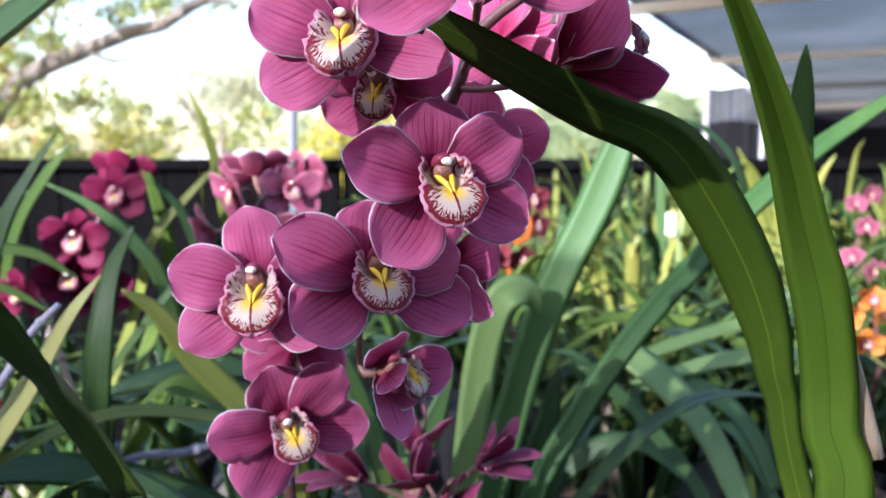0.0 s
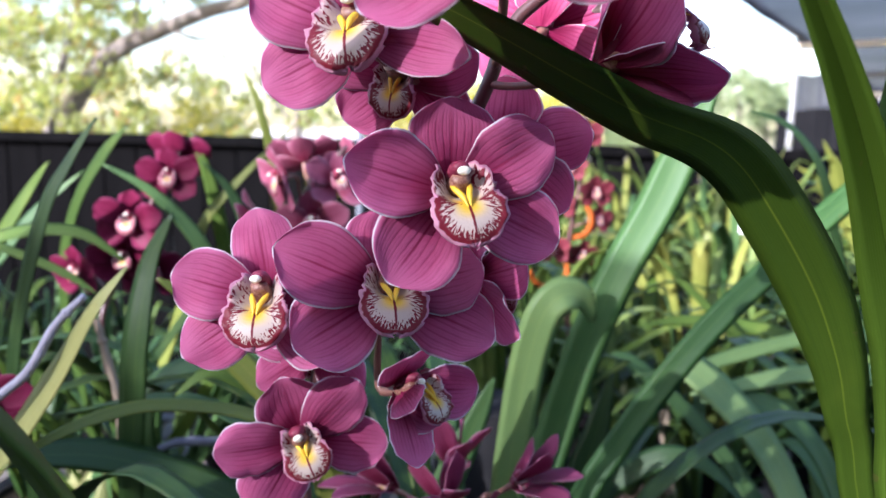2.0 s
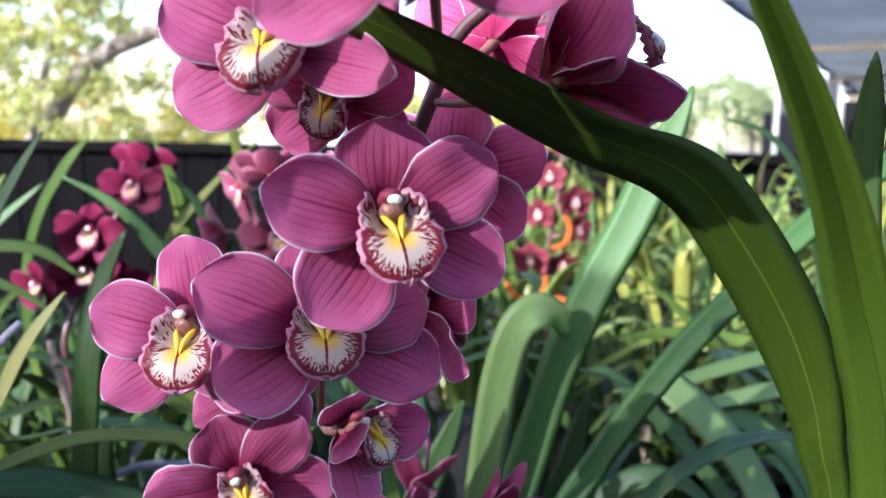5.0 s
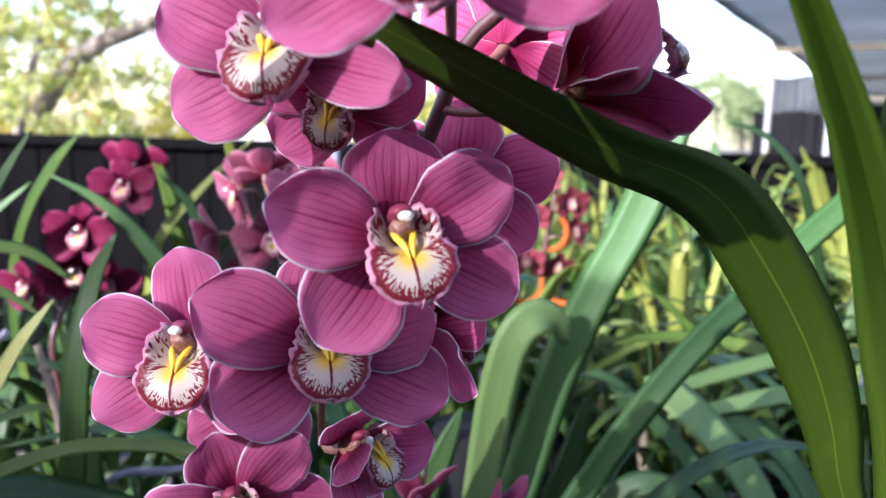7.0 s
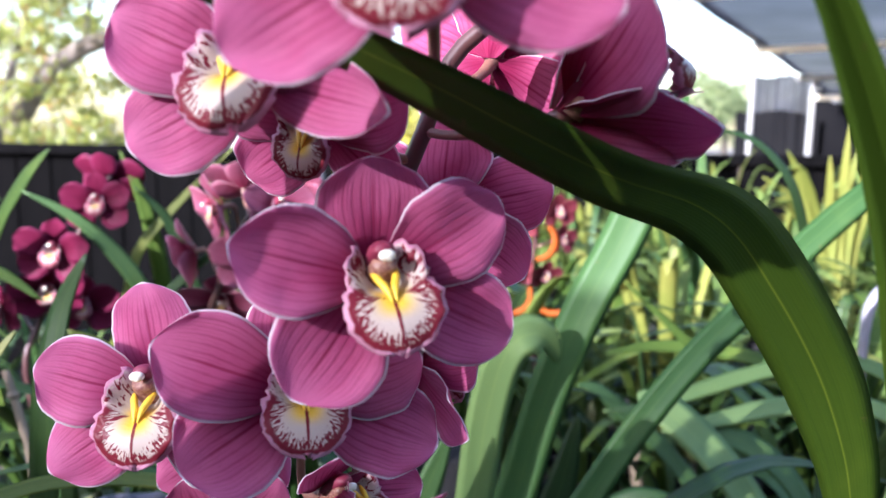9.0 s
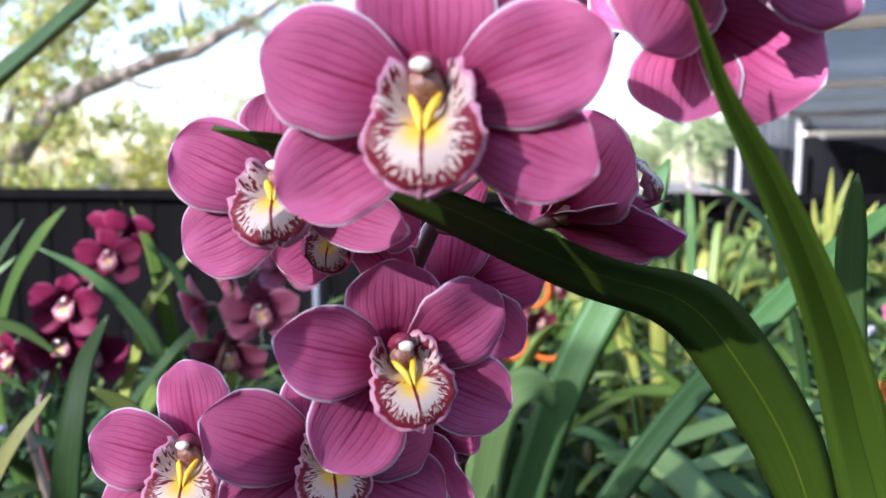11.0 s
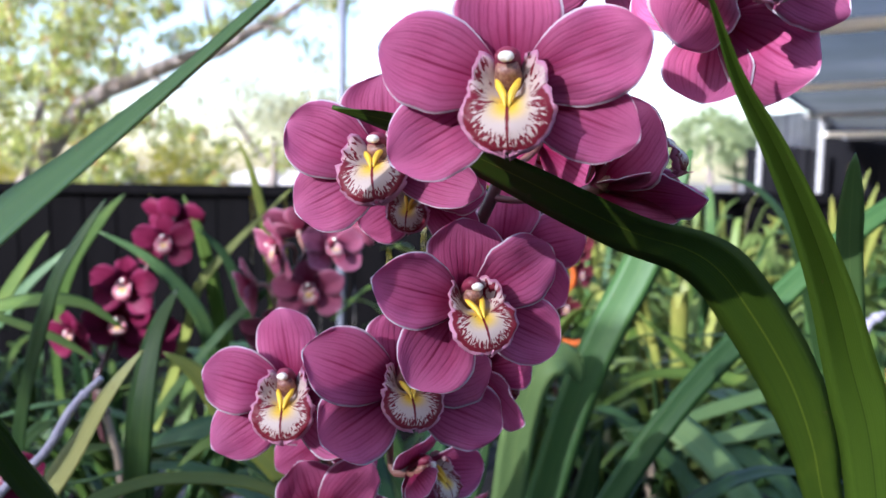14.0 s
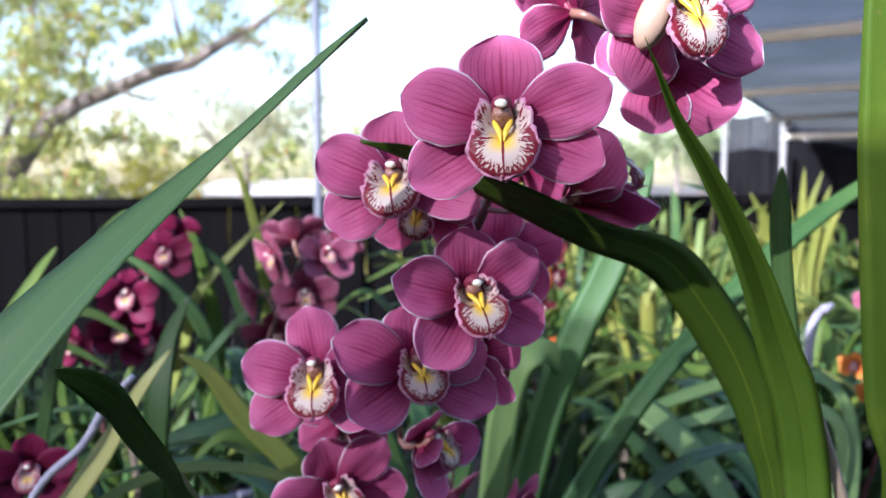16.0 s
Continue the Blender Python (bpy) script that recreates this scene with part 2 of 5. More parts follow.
M_PEDICEL = plain("pedicel", (0.16, 0.06, 0.06), (0.24, 0.13, 0.075), 80.0, 0.4, bump=0.2, dist=0.0005)
M_LEAF = leaf_material("leaf_fresh", (0.036, 0.075, 0.012), (0.105, 0.170, 0.025), (0.26, 0.31, 0.05), 0.34, 0.40, 0.25)
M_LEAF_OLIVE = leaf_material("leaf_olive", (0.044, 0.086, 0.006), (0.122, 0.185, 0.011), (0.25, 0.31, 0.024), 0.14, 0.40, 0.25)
# the near-black rib paints the shade in the crease of the fold
M_LEAF_FOLDED = leaf_material("leaf_folded", (0.030, 0.074, 0.006), (0.094, 0.165, 0.012), (0.17, 0.23, 0.022), 0.12, 0.40, 0.25, (0.010, 0.026, 0.003))
M_LEAF_BROAD = leaf_material("leaf_broad", (0.030, 0.084, 0.020), (0.075, 0.160, 0.042), (0.11, 0.19, 0.045), 0.28, 0.38, 0.3)
M_LEAF_BLUE = leaf_material("leaf_bluish", (0.040, 0.096, 0.027), (0.100, 0.190, 0.053), (0.17, 0.25, 0.055), 0.32)
M_LEAF_PALE = leaf_material("leaf_pale", (0.14, 0.235, 0.07), (0.26, 0.375, 0.13), (0.30, 0.40, 0.11), 0.34, 0.34)
M_LEAF_MID = leaf_material("leaf_mid", (0.075, 0.150, 0.038), (0.160, 0.265, 0.080), (0.22, 0.32, 0.085), 0.34, 0.34)
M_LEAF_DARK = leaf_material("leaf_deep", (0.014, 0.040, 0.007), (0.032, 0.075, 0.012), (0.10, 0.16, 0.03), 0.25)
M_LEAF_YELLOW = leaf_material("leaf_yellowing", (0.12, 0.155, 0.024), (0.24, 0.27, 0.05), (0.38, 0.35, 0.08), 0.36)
# lighter copies of the yellowing and fresh leaf, sunlight put into their colour
M_LEAF_YELLOW_SUNLIT = leaf_material("leaf_yellow_sunlit", (0.17, 0.21, 0.035), (0.36, 0.37, 0.080), (0.50, 0.44, 0.11), 0.42)
M_LEAF_SUNLIT = leaf_material("leaf_sunlit", (0.085, 0.145, 0.028), (0.23, 0.31, 0.070), (0.40, 0.43, 0.12), 0.42)
M_LEAF_STRAW = leaf_material("leaf_straw", (0.26, 0.27, 0.075), (0.42, 0.41, 0.15), (0.50, 0.44, 0.16), 0.35)
M_DRY = plain("dry_sheath", (0.34, 0.27, 0.18), (0.20, 0.14, 0.09), 40.0, 0.8, bump=0.5, stretch=(1, 1, 0.15))
M_GREY = plain("dead_stalk", (0.34, 0.32, 0.37), (0.20, 0.19, 0.22), 60.0, 0.85, bump=0.5, stretch=(1, 1, 0.3))
M_BULB = plain("pseudobulb", (0.13, 0.18, 0.05), (0.24, 0.22, 0.09), 30.0, 0.5, bump=0.4, stretch=(1, 1, 0.2))
M_POT = plain("black_plastic", (0.012, 0.012, 0.013), (0.022, 0.021, 0.021), 20.0, 0.6, bump=0.2, spec=0.06)
M_BARK = plain("bark_mix", (0.09, 0.055, 0.035), (0.20, 0.13, 0.08), 70.0, 0.9, bump=0.8)
M_BENCH = plain("bench_steel", (0.10, 0.10, 0.10), (0.18, 0.17, 0.16), 30.0, 0.55, 0.6)
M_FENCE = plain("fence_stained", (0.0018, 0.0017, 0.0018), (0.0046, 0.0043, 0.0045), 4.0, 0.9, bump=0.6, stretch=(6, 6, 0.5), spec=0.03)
M_GALV = plain("galvanised_pipe", (0.26, 0.27, 0.29), (0.40, 0.41, 0.43), 18.0, 0.5, 0.4, 0.15)
M_POST = plain("weathered_pipe", (0.09, 0.10, 0.12), (0.15, 0.16, 0.185), 18.0, 0.6, 0.2, 0.15)
M_WHITE_PIPE = plain("painted_pipe", (0.30, 0.30, 0.29), (0.22, 0.22, 0.21), 12.0, 0.5, 0.0, 0.15)
M_TIMBER = plain("roof_batten", (0.82, 0.77, 0.66), (0.72, 0.66, 0.54), 12.0, 0.7, 0.0, 0.3, stretch=(1, 6, 6))
M_TAG = plain("plastic_tag", (0.82, 0.82, 0.80), (0.74, 0.74, 0.72), 40.0, 0.4)
M_TRUNK = plain("tree_bark", (0.34, 0.29, 0.25), (0.13, 0.105, 0.09), 9.0, 0.9, bump=0.9, stretch=(1, 1, 0.4), dist=0.02)
M_GROUND = plain("gravel_ground", (0.20, 0.175, 0.145), (0.11, 0.095, 0.08), 1.2, 0.95, bump=0.6, fine=60.0, dist=0.01)
M_WALL = plain("pale_render", (0.66, 0.60, 0.54), (0.56, 0.50, 0.44), 2.0, 0.9, bump=0.2)
M_BLOCK = plain("weathered_block", (0.30, 0.235, 0.20), (0.17, 0.13, 0.11), 3.0, 0.9, bump=0.4)
M_TERRACOTTA = plain("roof_tile", (0.50, 0.24, 0.14), (0.36, 0.16, 0.10), 4.0, 0.85, bump=0.5)
M_WALL_CLOTH = plain("black_cloth", (0.005, 0.005, 0.006), (0.011, 0.011, 0.012), 1.5, 0.95, bump=0.3, fine=90.0, spec=0.02)
M_WINDOW = plain("dark_glass", (0.03, 0.035, 0.04), (0.05, 0.05, 0.055), 2.0, 0.1, bump=0.0)


def foliage_material(name, dark, light, amount, rust=None):
    """Small leaves, each of its own shade; where rust is given, a few rusty ones and whitish ones that paint
    highlights.
    """
    n = Nodes(name)
    isl = n.node("ShaderNodeNewGeometry", (), "Random Per Island")
    other = n.m("FRACT", n.m("MULTIPLY", isl, 37.0))
    col = n.mix(isl, dark, light)
    if rust:
        col = n.mix(n.step(other, 0.90, 0.92), col, rust)
        # whitish leaves: bright spots of light in the crown, put in as colour
        col = n.mix(n.m("MULTIPLY", n.step(other, 0.14, 0.12), 0.8), col, (0.62, 0.60, 0.52))
    return n.done(col, 0.45, translucent=n.mix(0.5, col, light), amount=amount, spec=0.5)


M_TREE_LEAF = foliage_material("tree_leaf", (0.10, 0.15, 0.05), (0.52, 0.55, 0.14), 0.5, (0.42, 0.20, 0.08))
M_HEDGE_LEAF = foliage_material("hedge_leaf", (0.22, 0.24, 0.04), (0.74, 0.66, 0.10), 0.5, (0.70, 0.66, 0.40))
# washed-out look of distance and glare is put into these leaf colours
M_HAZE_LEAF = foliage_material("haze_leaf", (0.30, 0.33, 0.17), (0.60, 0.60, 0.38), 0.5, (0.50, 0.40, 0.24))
M_FAR_LEAF = foliage_material("far_leaf", (0.12, 0.17, 0.07), (0.30, 0.36, 0.16), 0.4)


def cloth_material(name, dark, light, gaps):
    """Shade cloth: woven, part of the light goes straight through, some is scattered."""
    n = Nodes(name)
    obj = n.coord("Object")
    a = n.noise(1.3, 4.0, obj)
    col = n.mix(n.step(a, 0.3, 0.75), dark, light)
    n.done(col, 0.8, n.bump(a, 0.3, 0.02), translucent=col, amount=0.5)
    shader = n.out.inputs[0].links[0].from_socket
    hole = n.nt.nodes.new("ShaderNodeBsdfTransparent")
    mx = n.nt.nodes.new("ShaderNodeMixShader")
    mx.inputs[0].default_value = gaps
    n.nt.links.new(shader, mx.inputs[1]), n.nt.links.new(hole.outputs[0], mx.inputs[2])
    n.nt.links.new(mx.outputs[0], n.out.inputs[0])
    return n.mat


M_CLOTH = cloth_material("shade_cloth_dense", (0.035, 0.037, 0.048), (0.085, 0.088, 0.105), 0.05)
M_CLOTH_OPEN = cloth_material("shade_cloth_open", (0.10, 0.10, 0.11), (0.16, 0.16, 0.17), 0.30)


# ---- mesh helpers ----
def mesh_of(name, bm, material, smooth=True):
    me = bpy.data.meshes.new(name)
    bmesh.ops.recalc_face_normals(bm, faces=bm.faces)
    bm.to_mesh(me)
    bm.free()
    me.materials.append(material)
    if smooth:
        me.shade_smooth()
    return me


def part(name, bm, material, parent, label="", smooth=True):
    """A bmesh, or a finished mesh, as one object under a thing or a part; its vertices are in the world."""
    me = bm if isinstance(bm, bpy.types.Mesh) else mesh_of(name, bm, material, smooth)
    ob = new(name, me)
    if parent is not None:
        ob.parent = parent
        ob.matrix_parent_inverse = parent.matrix_basis.inverted() if parent.parent is None else (parent.parent.matrix_basis @ parent.matrix_parent_inverse @ parent.matrix_basis).inverted()
    return tagged(ob, label)


def sub(name, mesh, parent, m, label=""):
    """A shared mesh as a part, at the pose m in its parent."""
    ob = new(name, mesh)
    ob.parent = parent
    ob.matrix_basis = m
    return tagged(ob, label)


def thing(name, at, label, category, group="", kind=""):
    ob = new(name)
    ob.location = at
    ob.matrix_basis = Matrix.Translation(at)
    return tagged(ob, label, category, group, kind)


def spline(points, n):
    """n + 1 points on a smooth curve through the points."""
    p = [Vector(q) for q in points]
    p = [p[0] * 2 - p[1]] + p + [p[-1] * 2 - p[-2]]
    out, last = [], len(p) - 3
    for i in range(n + 1):
        g = i / n * last
        k = min(int(g), last - 1)
        f = g - k
        a, b, c, d = p[k:k + 4]
        out.append(0.5 * ((2 * b) + (c - a) * f + (2 * a - 5 * b + 4 * c - d) * f * f + (3 * b - a - 3 * c + d) * f ** 3))
    return out


def tube(bm, points, radii, sides=8, n=12):
    """A round tube along the points; radii at even steps."""
    line = spline(points, n)
    rings = []
    for i, c in enumerate(line):
        t = (line[min(i + 1, n)] - line[max(i - 1, 0)]).normalized()
        a = t.orthogonal().normalized() if i == 0 else (prev - t * prev.dot(t)).normalized()
        prev = a
        b = t.cross(a)
        g = i / n * (len(radii) - 1)
        k = min(int(g), len(radii) - 2)
        r = radii[k] + (radii[k + 1] - radii[k]) * (g - k)
        rings.append([bm.verts.new(c + (a * math.cos(q) + b * math.sin(q)) * r) for q in [j * math.tau / sides for j in range(sides)]])
    for r0, r1 in zip(rings, rings[1:]):
        for j in range(sides):
            bm.faces.new((r0[j], r0[(j + 1) % sides], r1[(j + 1) % sides], r1[j]))
    bm.faces.new(rings[0][::-1]), bm.faces.new(rings[-1])
    return bm


def box(bm, lo, hi, m=None):
    x0, y0, z0 = lo
    x1, y1, z1 = hi
    v = [Vector(p) for p in ((x0, y0, z0), (x1, y0, z0), (x1, y1, z0), (x0, y1, z0), (x0, y0, z1), (x1, y0, z1), (x1, y1, z1), (x0, y1, z1))]
    v = [bm.verts.new(m @ p if m else p) for p in v]
    for f in ((0, 3, 2, 1), (4, 5, 6, 7), (0, 1, 5, 4), (1, 2, 6, 5), (2, 3, 7, 6), (3, 0, 4, 7)):
        bm.faces.new([v[i] for i in f])
    return bm


def leaf_bm(points, width, face, n=26, keel=0.22, tip=0.35, base=0.75, twist=0.0, thick=0.0006, wave=0.0, seed=0, power=0.62, face_end=None, turn=(0.5, 0.7), widths=None):
    """A strap leaf from its base to its pointed tip: a shallow V across, face is the way its upper side looks."""
    bm = bmesh.new()
    uv = bm.loops.layers.uv.new()
    line = spline(points, n)
    up = Vector(face)
    rings = []
    us = (-1.0, -0.55, 0.0, 0.55, 1.0, 0.55, 0.0, -0.55)
    for i, c in enumerate(line):
        g = i / n
        t = (line[min(i + 1, n)] - line[max(i - 1, 0)]).normalized()
        if face_end is not None:
            q = max(0.0, min(1.0, (g - turn[0]) / (turn[1] - turn[0])))
            up = Vector(face).lerp(Vector(face_end), q * q * (3 - 2 * q))
        side = t.cross(up).normalized()
        nor = side.cross(t).normalized()
        q = twist * g
        side, nor = side * math.cos(q) + nor * math.sin(q), nor * math.cos(q) - side * math.sin(q)
        w = width * 0.5 * (base + (1 - base) * min(1, g / 0.45)) * min(1.0, max(0.02, ((1 - g) / tip)) ** power if g > 1 - tip else 1.0)
        if widths:
            q = g * (len(widths) - 1)
            k = min(int(q), len(widths) - 2)
            w = 0.5 * (widths[k] + (widths[k + 1] - widths[k]) * (q - k))
        w *= 1 + 0.03 * noise.noise((g * 5, seed * 3.1, 0))
        k = keel * (1 - 0.5 * g)
        if keel > 0.8:
            # folded towards the tip, nearly flat below
            k = 0.2 + 0.6 * keel * max(0.0, min(1.0, (g - 0.35) / 0.25))
        back = 0.5 * k * w if keel > 0.8 else 0.0
        ring = []
        for j, a in enumerate(us):
            lift = abs(a) * k * w - back - (thick if j > 4 else 0) - (thick * 2.2 if a == 0 and j > 4 else 0)
            lift += wave * w * noise.noise((g * 7 + a, seed * 1.7, a * 0.6))
            ring.append(bm.verts.new(c + side * (a * w) + nor * lift))
        rings.append(ring)
    for i, (r0, r1) in enumerate(zip(rings, rings[1:])):
        for j in range(8):
            f = bm.faces.new((r0[j], r0[(j + 1) % 8], r1[(j + 1) % 8], r1[j]))
            for loop, (jj, ii) in zip(f.loops, ((j, i), (j + 1, i), (j + 1, i + 1), (j, i + 1))):
                loop[uv].uv = (us[jj % 8] * 0.5 + 0.5, ii / n)
        if keel > 0.8:
            # a sharp crease along the fold
            for j in (2, 6):
                bm.edges.get((r0[j], r1[j])).smooth = False
    bm.faces.new(rings[0][::-1]), bm.faces.new(rings[-1])
    return bm


# ---- orchid flowers ----
def tepal_mesh(name, material, length, width, seed, bow=0.18, cup=0.10, ripple=0.02, nu=20, nv=12):
    """One petal or sepal: along +y, its face to +z; obovate, cupped, softly rippled, with a small point at its tip."""
    bm = bmesh.new()
    uv = bm.loops.layers.uv.new()
    grid = []
    for i in range(nu + 1):
        g = math.sin(math.pi / 2 * i / nu) ** 1.1
        if g < 0.56:
            h = width * 0.5 * (0.17 + 0.83 * math.sin(math.pi / 2 * g / 0.56) ** 0.95)
        else:
            h = width * 0.5 * max(0.0, 1 - ((g - 0.56) / 0.44) ** 2.6) ** 0.5
        h = max(h, width * 0.004)
        lean = bow * (1 - 2.2 * g + 0.6 * g * g)
        y = length * g * (1 - 0.06 * abs(bow) * g)
        z = length * bow * (g - g * g * 0.85)
        row = []
        for j in range(nv + 1):
            v = -1 + 2 * j / nv
            a = abs(v)
            yy = y - (0.05 * length * a * a * soft if g > 0.5 else 0) * (g - 0.5) * 2
            e = noise.noise((v * 1.6 + seed * 7.3, g * 3.2, seed * 1.9))
            soft = min(1.0, h / (0.30 * width))
            e2 = noise.noise((v * 2.0 + seed * 3.3, g * 9.0, seed * 2.7))
            zz = z + cup * h * 2 * a * a * (0.1 + g) + ripple * length * e * (0.4 + a) * soft + ripple * 0.7 * length * e2 * a ** 3 * soft
            zz -= 0.025 * length * math.exp(-(v / 0.10) ** 2) * (1 - g)
            hh = h * (1 + 0.035 * noise.noise((seed * 5.1, g * 6.0, 1.0 if v > 0 else -1.0)))
            row.append(bm.verts.new((v * hh, yy, zz)))
        grid.append(row)
    for i in range(nu):
        for j in range(nv):
            f = bm.faces.new((grid[i][j], grid[i][j + 1], grid[i + 1][j + 1], grid[i + 1][j]))
            for loop, (a, b) in zip(f.loops, ((j, i), (j + 1, i), (j + 1, i + 1), (j, i + 1))):
                loop[uv].uv = (a / nv, math.sin(math.pi / 2 * b / nu) ** 1.1)
    # thickness: a second skin just behind, closed round the rim
    th = 0.009 * length
    back = [[bm.verts.new(v.co - Vector((0, 0, th))) for v in row] for row in grid]
    for i in range(nu):
        for j in range(nv):
            f = bm.faces.new((back[i][j], back[i + 1][j], back[i + 1][j + 1], back[i][j + 1]))
            for loop, (a, b) in zip(f.loops, ((j, i), (j, i + 1), (j + 1, i + 1), (j + 1, i))):
                loop[uv].uv = (a / nv, math.sin(math.pi / 2 * b / nu) ** 1.1)
    rim = [(i, 0) for i in range(nu)] + [(nu, j) for j in range(nv)] + [(i, nv) for i in range(nu, 0, -1)]
    for (a, b), (c, d) in zip(rim, rim[1:]):
        f = bm.faces.new((grid[a][b], grid[c][d], back[c][d], back[a][b]))
        for loop in f.loops:
            loop[uv].uv = (0.999, 0.999) if b in (0, nv) or a == nu else (0.5, 0.5)
    return mesh_of(name, bm, material)


def lip_mesh(name, material, size, seed, nu=34, nv=24):
    """The lip, in the flower's axes (x right, -y forward, z up): side lobes stand up like a wide collar, the mid lobe hangs in front."""
    bm = bmesh.new()
    uv = bm.loops.layers.uv.new()
    mid = spline([(0, 0.02, 0), (0, -0.06, -0.03), (0, -0.14, -0.055), (0, -0.22, -0.075), (0, -0.30, -0.10), (0, -0.36, -0.14), (0, -0.41, -0.20),
                  (0, -0.44, -0.26), (0, -0.455, -0.32), (0, -0.45, -0.39), (0, -0.42, -0.455)], nu)
    rim = spline([(0.09, 0.02, 0.06), (0.13, -0.10, 0.25), (0.195, -0.185, 0.265), (0.262, -0.255, 0.175), (0.280, -0.305, 0.055), (0.305, -0.335, -0.015), (0.350, -0.37, -0.115),
                  (0.335, -0.40, -0.235), (0.275, -0.42, -0.345), (0.175, -0.42, -0.435), (0.02, -0.42, -0.485)], nu)
    grid = []
    for i, (c, e) in enumerate(zip(mid, rim)):
        s = i / nu
        soft = max(0.0, min(1.0, (s - 0.34) / 0.2))
        d = e - c
        row = []
        for j in range(nv + 1):
            v = -1 + 2 * j / nv
            a = abs(v)
            x, y, z = d.x * a ** (0.80 + 0.2 * soft), d.y * a + 0.05 * (1 - a) * a * 4 * (1 - soft), d.z * a ** (2.0 - 0.7 * soft)
            f1 = noise.noise((v * 5 + seed * 3.7, s * 13, seed * 2.1)) + 0.6 * noise.noise((v * 9 + seed, s * 30, seed * 5.1))
            f2 = noise.noise((v * 4 + seed * 1.7, s * 24, seed * 4.1 + 9))
            edge = a ** 5 + max(0.0, (s - 0.88) / 0.12) ** 2
            roll = max(0.0, (a - 0.8) / 0.2) ** 2
            p = c + Vector((math.copysign(x + (0.045 * f2 + 0.008) * edge, v) if v else 0.0, y - 0.062 * f1 * edge + 0.03 * roll, z + 0.030 * f2 * edge))
            row.append(bm.verts.new(p * size))
        grid.append(row)
    for i in range(nu):
        for j in range(nv):
            f = bm.faces.new((grid[i][j], grid[i][j + 1], grid[i + 1][j + 1], grid[i + 1][j]))
            for loop, (a, b) in zip(f.loops, ((j, i), (j + 1, i), (j + 1, i + 1), (j, i + 1))):
                loop[uv].uv = (a / nv, b / nu)
    back = {}
    for row in grid:
        for v in row:
            back[v] = None
    bm.normal_update()
    for v in list(back):
        back[v] = bm.verts.new(v.co - v.normal * 0.010 * size)
    for f in list(bm.faces):
        g = bm.faces.new([back[v] for v in reversed(f.verts)])
        for la, lb in zip(g.loops, reversed(list(f.loops))):
            la[uv].uv = lb[uv].uv
    edge = [e for e in bm.edges if len(e.link_faces) == 1 and e.verts[0] in back and e.verts[1] in back]
    for e in edge:
        a, b = e.verts
        g = bm.faces.new((a, b, back[b], back[a]))
        for loop in g.loops:
            loop[uv].uv = (0.999, 0.999)
    return mesh_of(name, bm, material)


def ellipsoid(bm, centre, radii, m=None, seg=12, rings=8):
    q = bmesh.ops.create_uvsphere(bm, u_segments=seg, v_segments=rings, radius=1.0)
    for v in q["verts"]:
        v.co = Vector((v.co.x * radii[0], v.co.y * radii[1], v.co.z * radii[2]))
        if m:
            v.co = m @ v.co
        v.co += Vector(centre)
    return bm


def column_mesh(size):
    """Hooded column: broad and arched, the maroon hood over the tip."""
    bm = bmesh.new()
    tube(bm, [(0, 0.06, 0.0), (0, -0.03, 0.11), (0, -0.12, 0.205), (0, -0.20, 0.262), (0, -0.280, 0.270)], [0.075, 0.082, 0.086, 0.080, 0.046], 12, 12)
    for v in bm.verts:
        v.co = Vector((v.co.x * 1.22, v.co.y * 0.95, v.co.z * 0.88)) * size
    return mesh_of("column", bm, M_COLUMN)


def throat_mesh(size):
    bm = bmesh.new()
    tube(bm, [(0, 0.0, -0.02), (0, -0.06, 0.035), (0, -0.14, 0.10), (0, -0.235, 0.175)], [0.10, 0.105, 0.098, 0.074], 12, 8)
    for v in bm.verts:
        v.co = Vector((v.co.x * 1.15, v.co.y * 0.95, v.co.z * 0.88)) * size
    return mesh_of("column_underside", bm, M_THROAT)


def callus_mesh(size):
    """Two plump ridges, side by side, that close on one another in front."""
    bm = bmesh.new()
    for sx in (-1, 1):
        tube(bm, [(sx * 0.088, -0.17, 0.070), (sx * 0.066, -0.225, 0.030), (sx * 0.032, -0.295, -0.035), (sx * 0.014, -0.365, -0.125)], [0.014, 0.030, 0.030, 0.006], 10, 14)
    for v in bm.verts:
        v.co *= size
    return mesh_of("callus", bm, M_CALLUS)


def cap_mesh(size):
    bm = bmesh.new()
    ellipsoid(bm, (0, -0.312, 0.206), (0.064, 0.044, 0.042), None, 10, 7)
    ellipsoid(bm, (0.010, -0.328, 0.188), (0.032, 0.025, 0.024), None, 8, 6)
    for v in bm.verts:
        v.co *= size
    return mesh_of("anther_cap", bm, M_CAP)


MESHES = {}


def cached(key, make):
    if key not in MESHES:
        MESHES[key] = make()
    return MESHES[key]


TIPS = dict(D=(0.0, 0.84), PL=(-0.96, 0.32), PR=(0.96, 0.32), SL=(-0.80, -0.56), SR=(0.80, -0.56))


